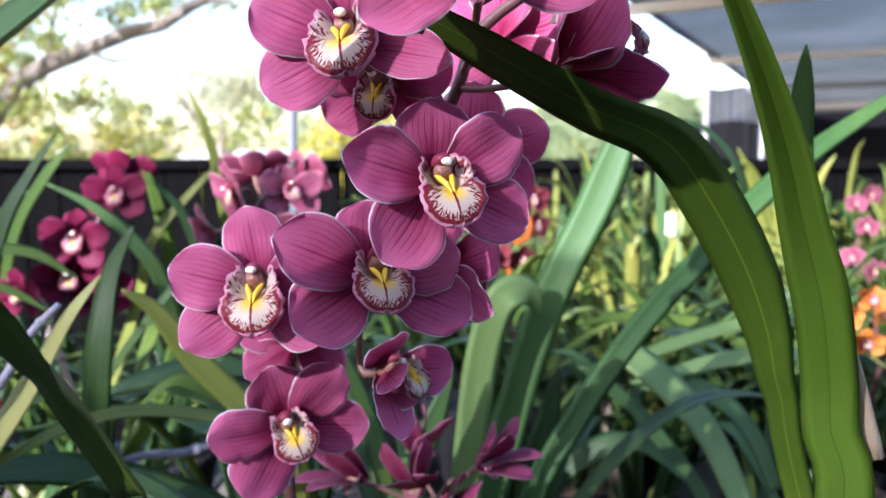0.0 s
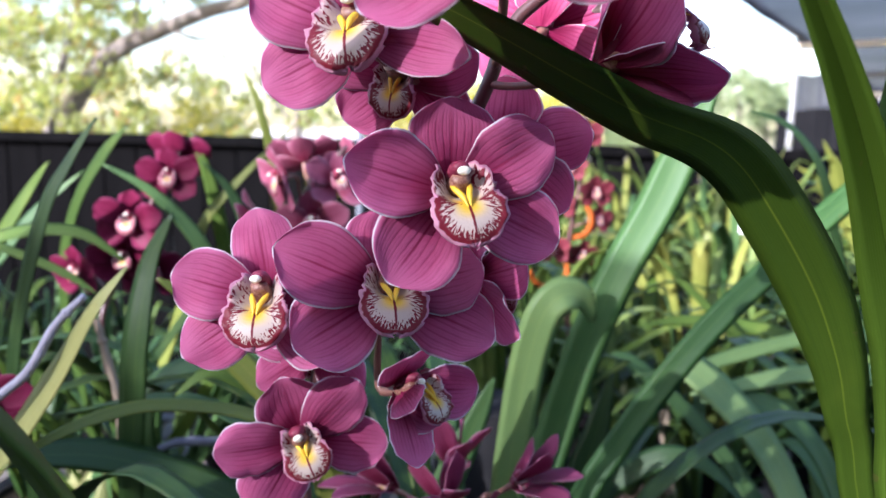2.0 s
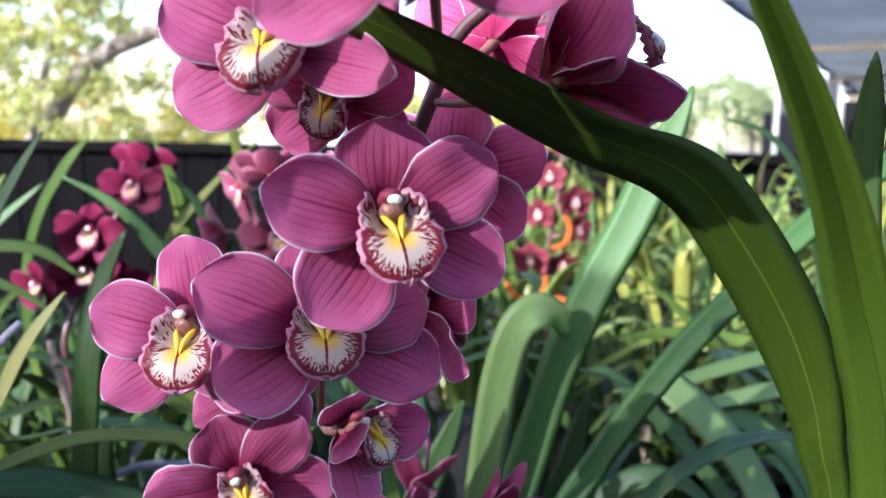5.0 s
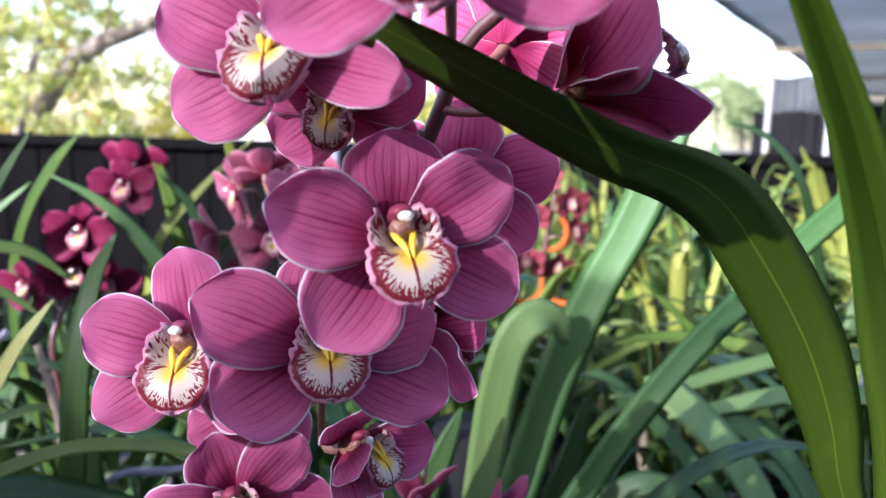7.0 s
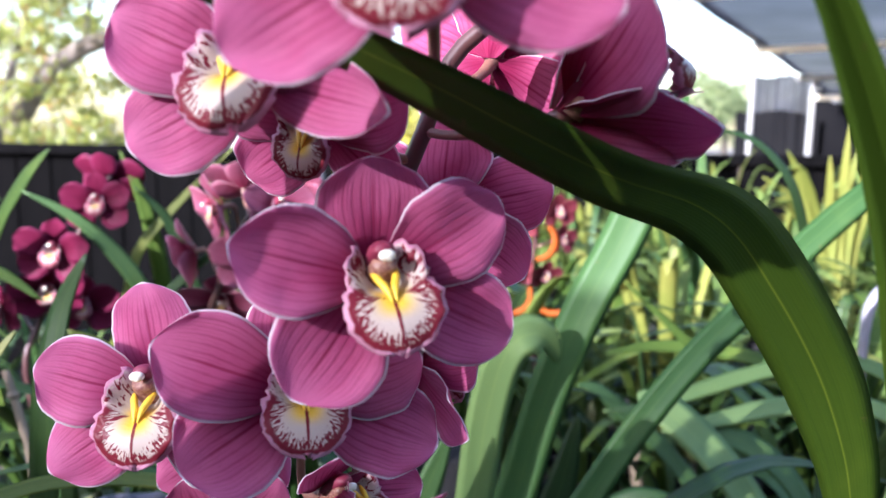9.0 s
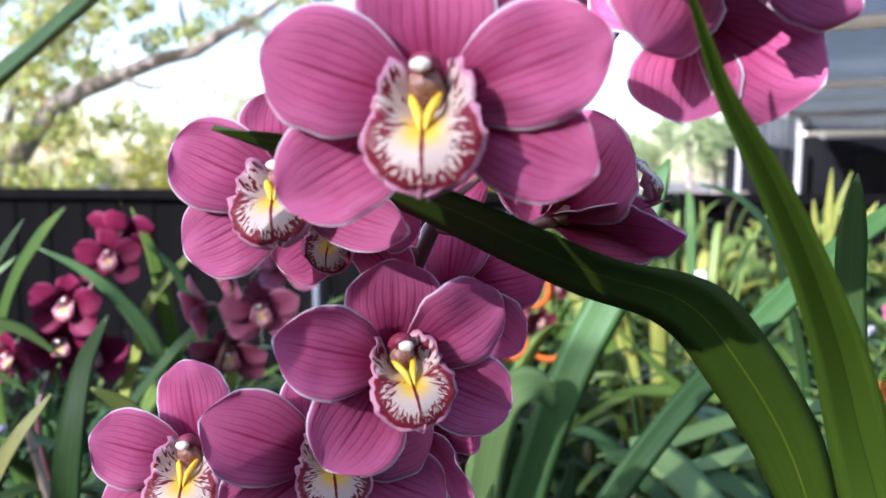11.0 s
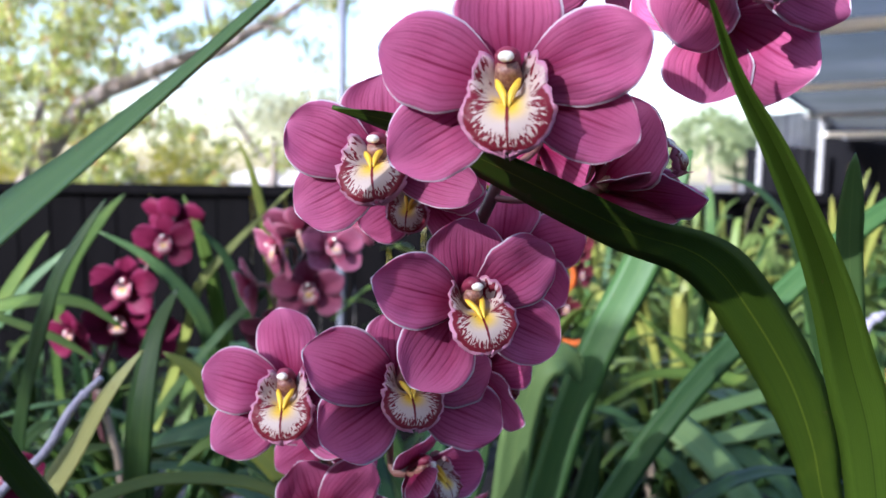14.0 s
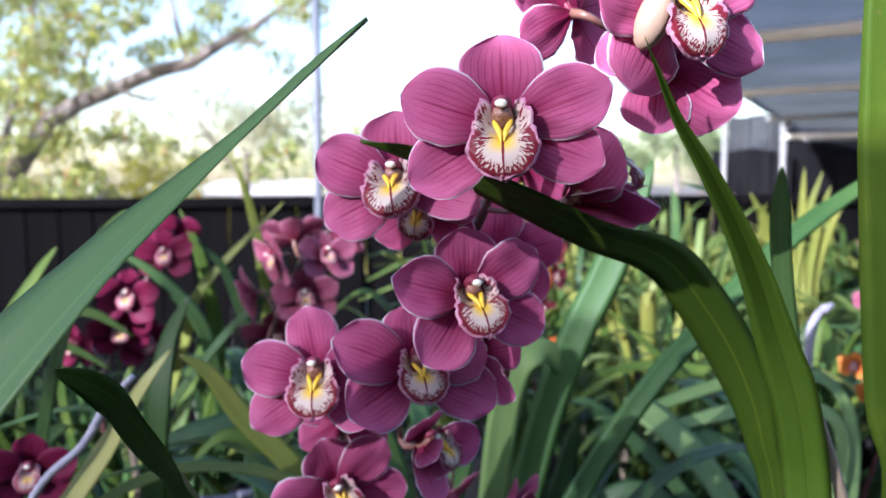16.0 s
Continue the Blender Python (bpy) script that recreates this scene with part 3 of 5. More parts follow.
def flower(plant, centre, face, up, size, stem_at, seed, petal=None, lip=None, tips=None, close=0.0, fine=True, label="", look_of="pink", lip_set=None):
    """An orchid bloom: column and pedicel as its body; under it three sepals, two petals, lip, callus and anther cap.
    face: the way it looks; close: how far its tepals fold forward."""
    petal, lip = petal or M_PETAL, lip or M_LIP
    y = -Vector(face).normalized()
    x = y.cross(Vector(up)).normalized()
    z = x.cross(y)
    turn = Matrix((x, y, z)).transposed().to_4x4()
    m = Matrix.Translation(centre) @ turn
    bm = bmesh.new()
    inv = m.inverted()
    if stem_at is not None:
        e = inv @ Vector(stem_at)
        d = e.length
        tube(bm, [e, e * 0.62 + Vector((0, 0.12 * d, -0.05 * d)), Vector((0, 0.010 + 0.1 * d, -0.003)), Vector((0, 0.001, 0))], [0.0017, 0.0016, 0.0019, 0.0028], 8, 12)
    ellipsoid(bm, (0, 0.05 * size, -0.01 * size), (0.075 * size, 0.09 * size, 0.08 * size), None, 10, 7)
    body = new("flower", mesh_of("flower", bm, M_PEDICEL))
    body.parent = plant
    body.matrix_parent_inverse = plant.matrix_basis.inverted()
    body.matrix_basis = m
    tagged(body, label)
    t = dict(TIPS)
    t.update(tips or {})
    rnd = random.Random(seed)
    for key, (name, width, back, fwd) in dict(D=("sepal", 0.80, 0.13, -0.09), SL=("sepal", 0.74, 0.080, 0.02), SR=("sepal", 0.74, 0.075, 0.02),
                                               PL=("petal", 0.72, 0.0, 0.08), PR=("petal", 0.72, -0.005, 0.08)).items():
        if key not in t or t[key] is None:
            continue
        tx, tz, *more = t[key]
        fold = close + (more[0] if more else 0.0)
        w = width * (more[1] if len(more) > 1 else 1.0)
        tip = Vector((tx, -fwd - fold, tz))
        base = Vector((0.05 * tip.x, back, 0.05 * tip.z))
        d = tip - base
        ay = d.normalized()
        az = (Vector((0, -1, 0)) - ay * Vector((0, -1, 0)).dot(ay))
        az = Matrix.Rotation(radians(more[2] if len(more) > 2 else 0.0), 3, ay) @ az.normalized()
        ax = ay.cross(az)
        pm = Matrix.Translation(base * size) @ Matrix((ax, ay, az)).transposed().to_4x4()
        length = d.length * size
        if fine:
            me = tepal_mesh(name, petal, length, w * size, seed * 1.37 + len(key) + ord(key[-1]) * 0.11, 0.08 + rnd.uniform(0, 0.24), rnd.uniform(-0.12, 0.22), rnd.uniform(0.040, 0.075))
        else:
            k = seed % 3
            me = cached((name, look_of, k), lambda: tepal_mesh(name, petal, 0.92 * 0.04, w * 0.04, k + 0.3, 0.2, 0.1, 0.03, 10, 6))
            pm = pm @ Matrix.Scale(length / (0.92 * 0.04), 4)
        sub(name, me, body, pm)
    q = seed % 4 if fine else seed % 2
    s4 = Matrix.Scale(0.94 * size / 0.04, 4)
    tilt = pose(0, 0, 0, rnd.uniform(-4, 6))
    if lip_set:
        # lip_set: sideways and upward shift, roll in degrees, scale, reach forward
        tilt = pose(lip_set[0] * size, 0, lip_set[1] * size, 0, lip_set[2], 0) @ Matrix.Diagonal((lip_set[3], lip_set[3] * lip_set[4], lip_set[3], 1))
    sub("lip", cached(("lip", lip.name, q, fine), lambda: lip_mesh("lip", lip, 0.04, q * 1.3 + 0.2, *((34, 24) if fine else (18, 12)))), body, tilt @ s4, "cream lip spotted with crimson")
    sub("column", cached("column", lambda: column_mesh(0.04)), body, s4)
    if fine:
        sub("column_underside", cached("throat", lambda: throat_mesh(0.04)), body, s4)
        sub("callus", cached("callus", lambda: callus_mesh(0.04)), body, tilt @ s4, "yellow callus ridges")
    sub("anther_cap", cached("cap", lambda: cap_mesh(0.04)), body, s4, "cream anther cap")
    return body


# ---- setting: ground, fence, shade house ----
def ground():
    bm = bmesh.new()
    bmesh.ops.create_grid(bm, x_segments=40, y_segments=40, size=400)
    for v in bm.verts:
        v.co.z = 0.05 * noise.noise((v.co.x * 0.02, v.co.y * 0.02, 0)) - 0.02
    tagged(part("ground", bm, M_GROUND, None), "bare brown gravelly ground around the nursery", "ground", kind="structure")


ground()

FENCE_Y, FENCE_TOP = 3.2, 1.445


def fence():
    f = thing("wall_fence", (-2.4, FENCE_Y, 0), "dark-stained vertical board fence with a flat capping rail", "fence", kind="structure")
    rnd = random.Random(4)
    x, w = -7.0, 0.145
    boards = []
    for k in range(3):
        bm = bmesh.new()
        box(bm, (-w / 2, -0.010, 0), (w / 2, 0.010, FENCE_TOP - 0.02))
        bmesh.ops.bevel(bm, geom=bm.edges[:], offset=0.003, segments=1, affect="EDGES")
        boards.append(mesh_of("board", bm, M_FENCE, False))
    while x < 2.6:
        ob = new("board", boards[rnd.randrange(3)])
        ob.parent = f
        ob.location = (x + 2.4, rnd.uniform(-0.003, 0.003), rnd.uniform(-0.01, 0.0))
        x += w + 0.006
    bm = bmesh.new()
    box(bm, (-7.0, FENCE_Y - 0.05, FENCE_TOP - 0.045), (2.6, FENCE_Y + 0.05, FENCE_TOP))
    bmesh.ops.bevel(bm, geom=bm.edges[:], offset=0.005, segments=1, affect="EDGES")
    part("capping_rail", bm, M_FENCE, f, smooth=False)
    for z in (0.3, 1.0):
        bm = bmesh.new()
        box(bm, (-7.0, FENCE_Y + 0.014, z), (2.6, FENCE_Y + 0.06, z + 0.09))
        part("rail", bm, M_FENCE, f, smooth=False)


fence()

# roof axes: A runs away along the open edge, B runs across under the roof
ROOF_Z, ROOF_TURN = 2.25, -29.0
ROOF = pose(0, 0, 0, 0, 0, ROOF_TURN)


def roof():
    # the second, near piece is out of view, added to filter sun on the blooms
    for name, a0, a1, mat, label in (("ceiling", 3.2, 13.4, M_CLOTH, "dense grey shade cloth stretched over the shade house"), ("ceiling_near", -3.4, -1.45, M_CLOTH_OPEN, "unseen open-weave grey cloth over the near benches, added to weaken the sun")):
        bm = bmesh.new()
        nx, ny = 34, 40
        grid = []
        for i in range(nx + 1):
            row = []
            for j in range(ny + 1):
                b, a = -1.07 + i * 0.5, a0 + (a1 - a0) * j / ny
                sag = 0.05 * math.sin((a - 3.2) * math.pi / 3.4) ** 2 + 0.015 * noise.noise((a, b, 3.0))
                row.append(bm.verts.new(ROOF @ Vector((b, a, ROOF_Z + 0.03 - sag))))
            grid.append(row)
        for i in range(nx):
            for j in range(ny):
                bm.faces.new((grid[i][j], grid[i + 1][j], grid[i + 1][j + 1], grid[i][j + 1]))
        tagged(part(name, bm, mat, None), label, "shade cloth", kind="structure")
    # unseen open-weave screen on the near open side, added to dim the sun
    bm = bmesh.new()
    rows = []
    for i in range(27):
        a = -3.4 + i * 0.1
        rows.append([bm.verts.new(ROOF @ Vector((-1.07 + 0.02 * math.sin(a * 6), a, z))) for z in (0.6, 1.2, 1.8, ROOF_Z)])
    for r0, r1 in zip(rows, rows[1:]):
        for k in range(3):
            bm.faces.new((r0[k], r1[k], r1[k + 1], r0[k + 1]))
    tagged(part("wall_screen", bm, M_CLOTH_OPEN, None), "unseen open-weave cloth at the side, added to weaken the sun", "shade cloth", kind="structure")
    # far hanging wall of cloth
    bm = bmesh.new()
    rows = []
    for i in range(41):
        b = -0.6 + i * 0.4
        rows.append([bm.verts.new(ROOF @ Vector((b, 13.6 + 0.05 * math.sin(b * 5), z))) for z in (0.0, 0.7, 1.3, 1.93)])
    for r0, r1 in zip(rows, rows[1:]):
        for k in range(3):
            bm.faces.new((r0[k], r1[k], r1[k + 1], r0[k + 1]))
    tagged(part("wall_cloth", bm, M_WALL_CLOTH, None), "black cloth wall hanging at the far end", "wall", kind="structure")


roof()


def shade_walls():
    """Unseen dark boarded walls, added to close the place and shade the low leaves."""
    # out of view; the height sets where the shade ends on the leaves
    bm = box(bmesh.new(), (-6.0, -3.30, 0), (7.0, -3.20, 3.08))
    tagged(part("wall_back", bm, M_FENCE, None, smooth=False), "unseen dark board wall at the back, added to shade the low leaves", "wall", kind="structure")
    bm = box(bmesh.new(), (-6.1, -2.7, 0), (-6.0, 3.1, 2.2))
    tagged(part("wall_side", bm, M_FENCE, None, smooth=False), "unseen dark board wall at the side, added to cut the light", "wall", kind="structure")


shade_walls()


def pipe(name, a, b, r, material, label, category, group="", sides=12):
    bm = bmesh.new()
    tube(bm, [a, (Vector(a) + Vector(b)) / 2, b], [r, r], sides, 2)
    for s in (a, b):
        ellipsoid(bm, s, (r * 1.12, r * 1.12, r * 1.12), None, 10, 6)
    bm.verts.ensure_lookup_table()
    top = thing(name, a, label, category, group)
    part("tube", bm, material, top)
    return top


def frame_work():
    for a, r, mat, label in ((3.85, 0.030, M_TIMBER, "pale timber beam under the shade cloth"), (6.2, 0.026, M_TIMBER, "pale timber beam under the shade cloth"),
                             (8.8, 0.030, M_WHITE_PIPE, "pale painted pipe beam under the shade cloth"), (13.3, 0.03, M_GALV, "galvanised pipe beam under the shade cloth")):
        p, q = ROOF @ Vector((-1.07, a, ROOF_Z - 0.06)), ROOF @ Vector((14.0, a, ROOF_Z - 0.06))
        pipe("roof_beam", p, q, r, mat, label, "beam", "roof beams")
    p, q = ROOF @ Vector((-1.07, -3.4, ROOF_Z + 0.02)), ROOF @ Vector((-1.07, 13.3, ROOF_Z + 0.02))
    pipe("edge_pipe", p, q, 0.028, M_GALV, "galvanised edge pipe of the shade house roof", "beam")
    p, q = ROOF @ Vector((-1.07, 10.2, 2.07)), ROOF @ Vector((14.0, 10.2, 2.07))
    pipe("roof_beam", p, q, 0.032, M_TIMBER, "pale timber rail under the far roof edge", "beam", "roof beams")
    for b, a, r in ((-1.07, 6.2, 0.020), (-1.07, 10.2, 0.034), (5.0, 13.3, 0.034), (10.0, 13.3, 0.034)):
        p = ROOF @ Vector((b, a, 0))
        pipe("roof_post", p, p + Vector((0, 0, ROOF_Z)), r, M_WHITE_PIPE, "pale painted post holding the shade house roof", "post", "roof posts")
    p = Vector((-0.6009, 2.9926, 1.5606))
    pipe("fence_post", (p.x, p.y, 0), (p.x + 0.01, p.y, 2.9), 0.017, M_POST, "thin galvanised pipe standing by the dark fence", "post")


frame_work()


# ---- distance: trees, hedge, house ----
def leaf_cloud(bm, centres, per, leaf, rnd):
    """Many small bent leaves scattered round the centres (x, y, z, radius)."""
    for cx, cy, cz, r in centres:
        for k in range(per):
            d = Vector((rnd.gauss(0, 1), rnd.gauss(0, 1), rnd.gauss(0, 1))).normalized() * r * rnd.random() ** 0.45
            c = Vector((cx, cy, cz)) + Vector((d.x, d.y, d.z * 0.75))
            q = Euler((rnd.uniform(0, 6.3), rnd.uniform(0, 6.3), rnd.uniform(0, 6.3))).to_matrix()
            s = leaf * rnd.uniform(0.6, 1.4)
            p = [bm.verts.new(c + q @ Vector(o)) for o in ((-s, 0, 0), (0, -s * 0.42, s * 0.12), (s, 0, 0), (0, s * 0.42, s * 0.12))]
            bm.faces.new(p)
    return bm


def tree(at, limbs, clumps, per, leaf, material, label, seed):
    """limbs: lists of points with a radius at each end; clumps: centres and radii of foliage."""
    rnd = random.Random(seed)
    t = thing("tree", at, label, "tree")
    bm = bmesh.new()
    tube(bm, limbs[0][0], limbs[0][1], 10, 12)
    part("trunk", bm, M_TRUNK, t)
    for pts, radii in limbs[1:]:
        bm = bmesh.new()
        tube(bm, pts, radii, 8, 12)
        part("limb", bm, M_TRUNK, t)
    bm = bmesh.new()
    leaf_cloud(bm, clumps, per, leaf, rnd)
    tagged(part("crown", bm, material, t, smooth=False), kind="stuff")


def garden():
    rnd = random.Random(11)
    # the near tree with its long lit limb, a pale second stem and a loose crown
    limb = [bearing(x, y, d) for x, y, d in ((-60, 400, 6.4), (12, 335, 6.3), (71, 230, 6.2), (140, 182, 6.2), (204, 158, 6.2), (269, 128, 6.2), (338, 112, 6.1), (407, 67, 6.1), (471, 37, 6.1), (560, -50, 6.1))]
    trunk = [(limb[0].x - 0.35, limb[0].y + 0.1, 0.0), (limb[0].x - 0.25, limb[0].y + 0.05, 0.6), limb[0]]
    limbs = [(trunk, [0.16, 0.10]), (limb, [0.105, 0.092, 0.080, 0.074, 0.068, 0.062, 0.054, 0.044, 0.030, 0.012]),
             ([bearing(333, 110, 6.1), bearing(316, 59, 6.2), bearing(300, -10, 6.3), bearing(270, -90, 6.4)], [0.030, 0.012]),
             ([bearing(-14, 420, 6.0), bearing(-1, 294, 6.0), bearing(23, 187, 6.0), bearing(50, 90, 6.0), bearing(62, -40, 6.0)], [0.034, 0.030, 0.018]),
             ([bearing(204, 158, 6.2), bearing(262, 175, 6.1), bearing(312, 160, 6.0)], [0.022, 0.006]),
             ([bearing(407, 67, 6.1), bearing(455, 75, 6.0), bearing(500, 60, 6.0)], [0.018, 0.005]),
             ([bearing(140, 182, 6.2), bearing(150, 110, 6.3), bearing(178, 20, 6.4), bearing(190, -80, 6.5)], [0.030, 0.010])]
    clumps = []
    for k in range(640):
        px, py = rnd.uniform(-260, 560), rnd.uniform(-320, 350)
        above = 200 - 0.36 * px                      # where the limb runs
        if px < 150:
            keep = 0.85
        elif py < above - 55:
            keep = 0.66 - 0.0007 * px
        elif py < above + 30:
            keep = 0.42
        else:
            keep = 0.06 if py < 215 else 0.45 - 0.0008 * px
        if rnd.random() < keep:
            clumps.append((*bearing(px, py, rnd.uniform(5.3, 7.6)), rnd.uniform(0.10, 0.26)))
    tree((trunk[0][0], trunk[0][1], 0), limbs, clumps, 75, 0.036, M_TREE_LEAF, "sunlit broadleaf tree with a long bare limb beyond the fence", 5)
    # yellow-green hedge
    h = thing("hedge", (-3.0, 7.5, 0), "sunlit yellow-green hedge behind the dark fence", "hedge")
    clumps = []
    for k in range(170):
        x = rnd.uniform(-7.0, 0.7)
        z = rnd.uniform(0.5, 1.92 + 0.18 * math.sin(x * 2.3) - 0.12 * max(-1.0, x))
        if -2.7 < x < -1.2:
            z = min(z, 1.12)
        clumps.append((x, rnd.uniform(7.0, 8.2), z, rnd.uniform(0.22, 0.38)))
    bm = leaf_cloud(bmesh.new(), clumps, 190, 0.042, rnd)
    tagged(part("foliage", bm, M_HEDGE_LEAF, h, smooth=False), kind="stuff")
    for k in range(7):
        bm = bmesh.new()
        x = -6 + k
        tube(bm, [(x, 7.6, -0.05), (x + 0.1, 7.6, 0.5), (x - 0.05, 7.5, 1.2)], [0.03, 0.012], 6, 6)
        part("stem", bm, M_TRUNK, h)
    # light tree beyond, right of the limb; its haze is only pale leaf colour
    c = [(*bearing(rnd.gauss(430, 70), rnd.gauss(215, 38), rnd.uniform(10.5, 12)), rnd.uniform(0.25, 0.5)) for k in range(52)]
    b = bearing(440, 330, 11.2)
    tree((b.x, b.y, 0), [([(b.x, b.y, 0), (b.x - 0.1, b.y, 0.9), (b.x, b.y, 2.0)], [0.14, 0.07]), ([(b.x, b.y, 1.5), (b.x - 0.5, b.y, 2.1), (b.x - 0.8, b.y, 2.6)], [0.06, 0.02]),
                         ([(b.x, b.y, 1.6), (b.x + 0.4, b.y, 2.2), (b.x + 0.5, b.y, 2.8)], [0.05, 0.02])], c, 70, 0.045, M_HAZE_LEAF, "tree far behind the hedge, haze painted into its pale grey-green leaves", 8)
    # distant trees right
    for px, py, d, r in ((1195, 235, 24, 0.9), (1110, 265, 27, 1.0), (1240, 250, 26, 0.8), (1010, 290, 30, 1.0), (900, 300, 32, 1.0), (700, 300, 30, 1.2), (960, 275, 22, 0.9), (1060, 300, 20, 0.8), (830, 295, 24, 1.0), (1300, 280, 26, 0.9), (600, 305, 24, 0.9)):
        b = bearing(px, py, d)
        c = [(b.x + rnd.gauss(0, r * 0.6), b.y + rnd.gauss(0, 0.6), b.z + rnd.gauss(-0.2, r * 0.5), rnd.uniform(0.35, 0.6)) for k in range(22)]
        tree((b.x, b.y, 0), [([(b.x, b.y, 0), (b.x + 0.1, b.y, b.z * 0.5), (b.x, b.y, b.z)], [0.16, 0.05])], c, 80, 0.085, M_FAR_LEAF, "rounded green tree in the far distance", int(px))
    # house with tiled roof
    b = bearing(455, 320, 16.0)
    hs = thing("house", (b.x, b.y, 0), "low red-brown house with a pale sunlit roof", "house")
    m = pose(b.x, b.y, 0)
    bm = box(bmesh.new(), (-1.6, 0, 0), (2.2, 3, 1.24), m)
    part("wall", bm, M_TERRACOTTA, hs, "red-brown wall", smooth=False)
    bm = bmesh.new()
    q = [bm.verts.new(m @ Vector(p)) for p in ((-1.9, -0.4, 1.30), (2.5, -0.4, 1.30), (2.5, 3.3, 1.30), (-1.9, 3.3, 1.30), (-1.2, 1.4, 1.62), (1.8, 1.4, 1.62))]
    for f in ((0, 1, 5, 4), (1, 2, 5), (2, 3, 4, 5), (3, 0, 4), (0, 3, 2, 1)):
        bm.faces.new([q[i] for i in f])
    part("roof", bm, M_WALL, hs, "pale sunlit roof", smooth=False)
    for x in (-0.9, 0.2, 1.2):
        bm = box(bmesh.new(), (x, -0.03, 0.62), (x + 0.55, 0.05, 1.12), m)
        part("window", bm, M_WINDOW, hs, smooth=False)


STAND = Vector((-0.0053, -0.0597, 1.4952))
STAND_TURN = Matrix(((0.99965, 0.00305, 0.02643), (0.02607, 0.08618, -0.99594), (-0.00531, 0.99627, 0.08607)))


def bearing(x, y, d):
    """A place in the garden by its bearing from the walk's last stand: across, down and distance."""
    k = 1318.0
    return STAND + STAND_TURN @ Vector(((x - 784) / k * d, (441 - y) / k * d, -d))


garden()


def hanging_cloths():
    """Dark and grey cloths that hang between the far posts."""
    for name, x0, x1, y0, d0, d1, mat, label in (("wall_cloth_far", 1262, 1400, 266, 13.4, 12.0, M_WALL_CLOTH, "black cloth hanging between the far posts"),
                                                 ("wall_cloth_dark", 1396, 2300, 226, 12.2, 12.2, M_WALL_CLOTH, "black cloth wall along the far benches"),
                                                 ("wall_cloth_grey", 1292, 1400, 205, 15.0, 12.6, M_CLOTH, "grey shade cloth hanging behind the far posts")):
        bm = bmesh.new()
        rows = []
        for i in range(25):
            f = i / 24
            p = bearing(x0 + (x1 - x0) * f, y0 + 3 * math.sin(f * 9), d0 + (d1 - d0) * f)
            q = p + Vector((0.05 * math.sin(i * 1.9), 0.06 * math.cos(i * 1.3), 0))
            rows.append([bm.verts.new((q.x, q.y, z)) for z in (0.0, p.z * 0.5, p.z)])
        for r0, r1 in zip(rows, rows[1:]):
            for k in range(2):
                bm.faces.new((r0[k], r1[k], r1[k + 1], r0[k + 1]))
        tagged(part(name, bm, mat, None), label, "shade cloth", kind="structure")


hanging_cloths()


def rubble():
    rnd = random.Random(3)
    for k in range(9):
        p = bearing(rnd.uniform(1110, 1340), 340, rnd.uniform(11.5, 13.0))
        w, h = rnd.uniform(0.15, 0.3), rnd.uniform(0.75, 1.2)
        t = thing("stacked_blocks", (p.x, p.y, -0.05), "pale weathered building blocks stacked beyond the plants", "blocks", "stacked blocks")
        z = -0.05
        while z < h:
            bm = box(bmesh.new(), (-w, -0.1, z), (w, 0.1, z + 0.19), pose(p.x + rnd.uniform(-0.03, 0.03), p.y, 0, 0, 0, rnd.uniform(-12, 12)))
            bmesh.ops.bevel(bm, geom=bm.edges[:], offset=0.012, segments=1, affect="EDGES")
            part("block", bm, M_BLOCK, t, smooth=False)
            z += 0.195


rubble()


# ---- benches and potted orchids behind ----
BENCH_Z = 0.76


def bench(x0, x1, y0, y1):
    b = thing("bench", ((x0 + x1) / 2, (y0 + y1) / 2, 0), "grey steel growing bench crowded with potted orchids", "bench", "growing benches")
    bm = bmesh.new()
    box(bm, (x0, y0, BENCH_Z - 0.04), (x1, y0 + 0.04, BENCH_Z)), box(bm, (x0, y1 - 0.04, BENCH_Z - 0.04), (x1, y1, BENCH_Z))
    box(bm, (x0, y0 + 0.04, BENCH_Z - 0.04), (x0 + 0.04, y1 - 0.04, BENCH_Z)), box(bm, (x1 - 0.04, y0 + 0.04, BENCH_Z - 0.04), (x1, y1 - 0.04, BENCH_Z))
    part("frame", bm, M_BENCH, b, smooth=False)
    n = int((x1 - x0) / 0.09)
    bm = bmesh.new()
    for k in range(1, n):
        x = x0 + k * (x1 - x0) / n
        box(bm, (x - 0.022, y0 + 0.04, BENCH_Z - 0.02), (x + 0.022, y1 - 0.04, BENCH_Z - 0.004))
    part("slats", bm, M_BENCH, b, smooth=False)
    for x in (x0 + 0.02, x1 - 0.06):
        for y in (y0 + 0.002, y1 - 0.042):
            part("leg", box(bmesh.new(), (x, y, -0.04), (x + 0.04, y + 0.04, BENCH_Z - 0.04)), M_BENCH, b, smooth=False)


bench(-1.7, 1.7, 0.20, 1.75)
bench(-0.1, 3.6, 2.0, 3.0)
bench(2.75, 7.4, 3.4, 4.7)
bench(3.9, 9.2, 5.4, 7.2)
bench(5.6, 12.0, 8.2, 11.5)


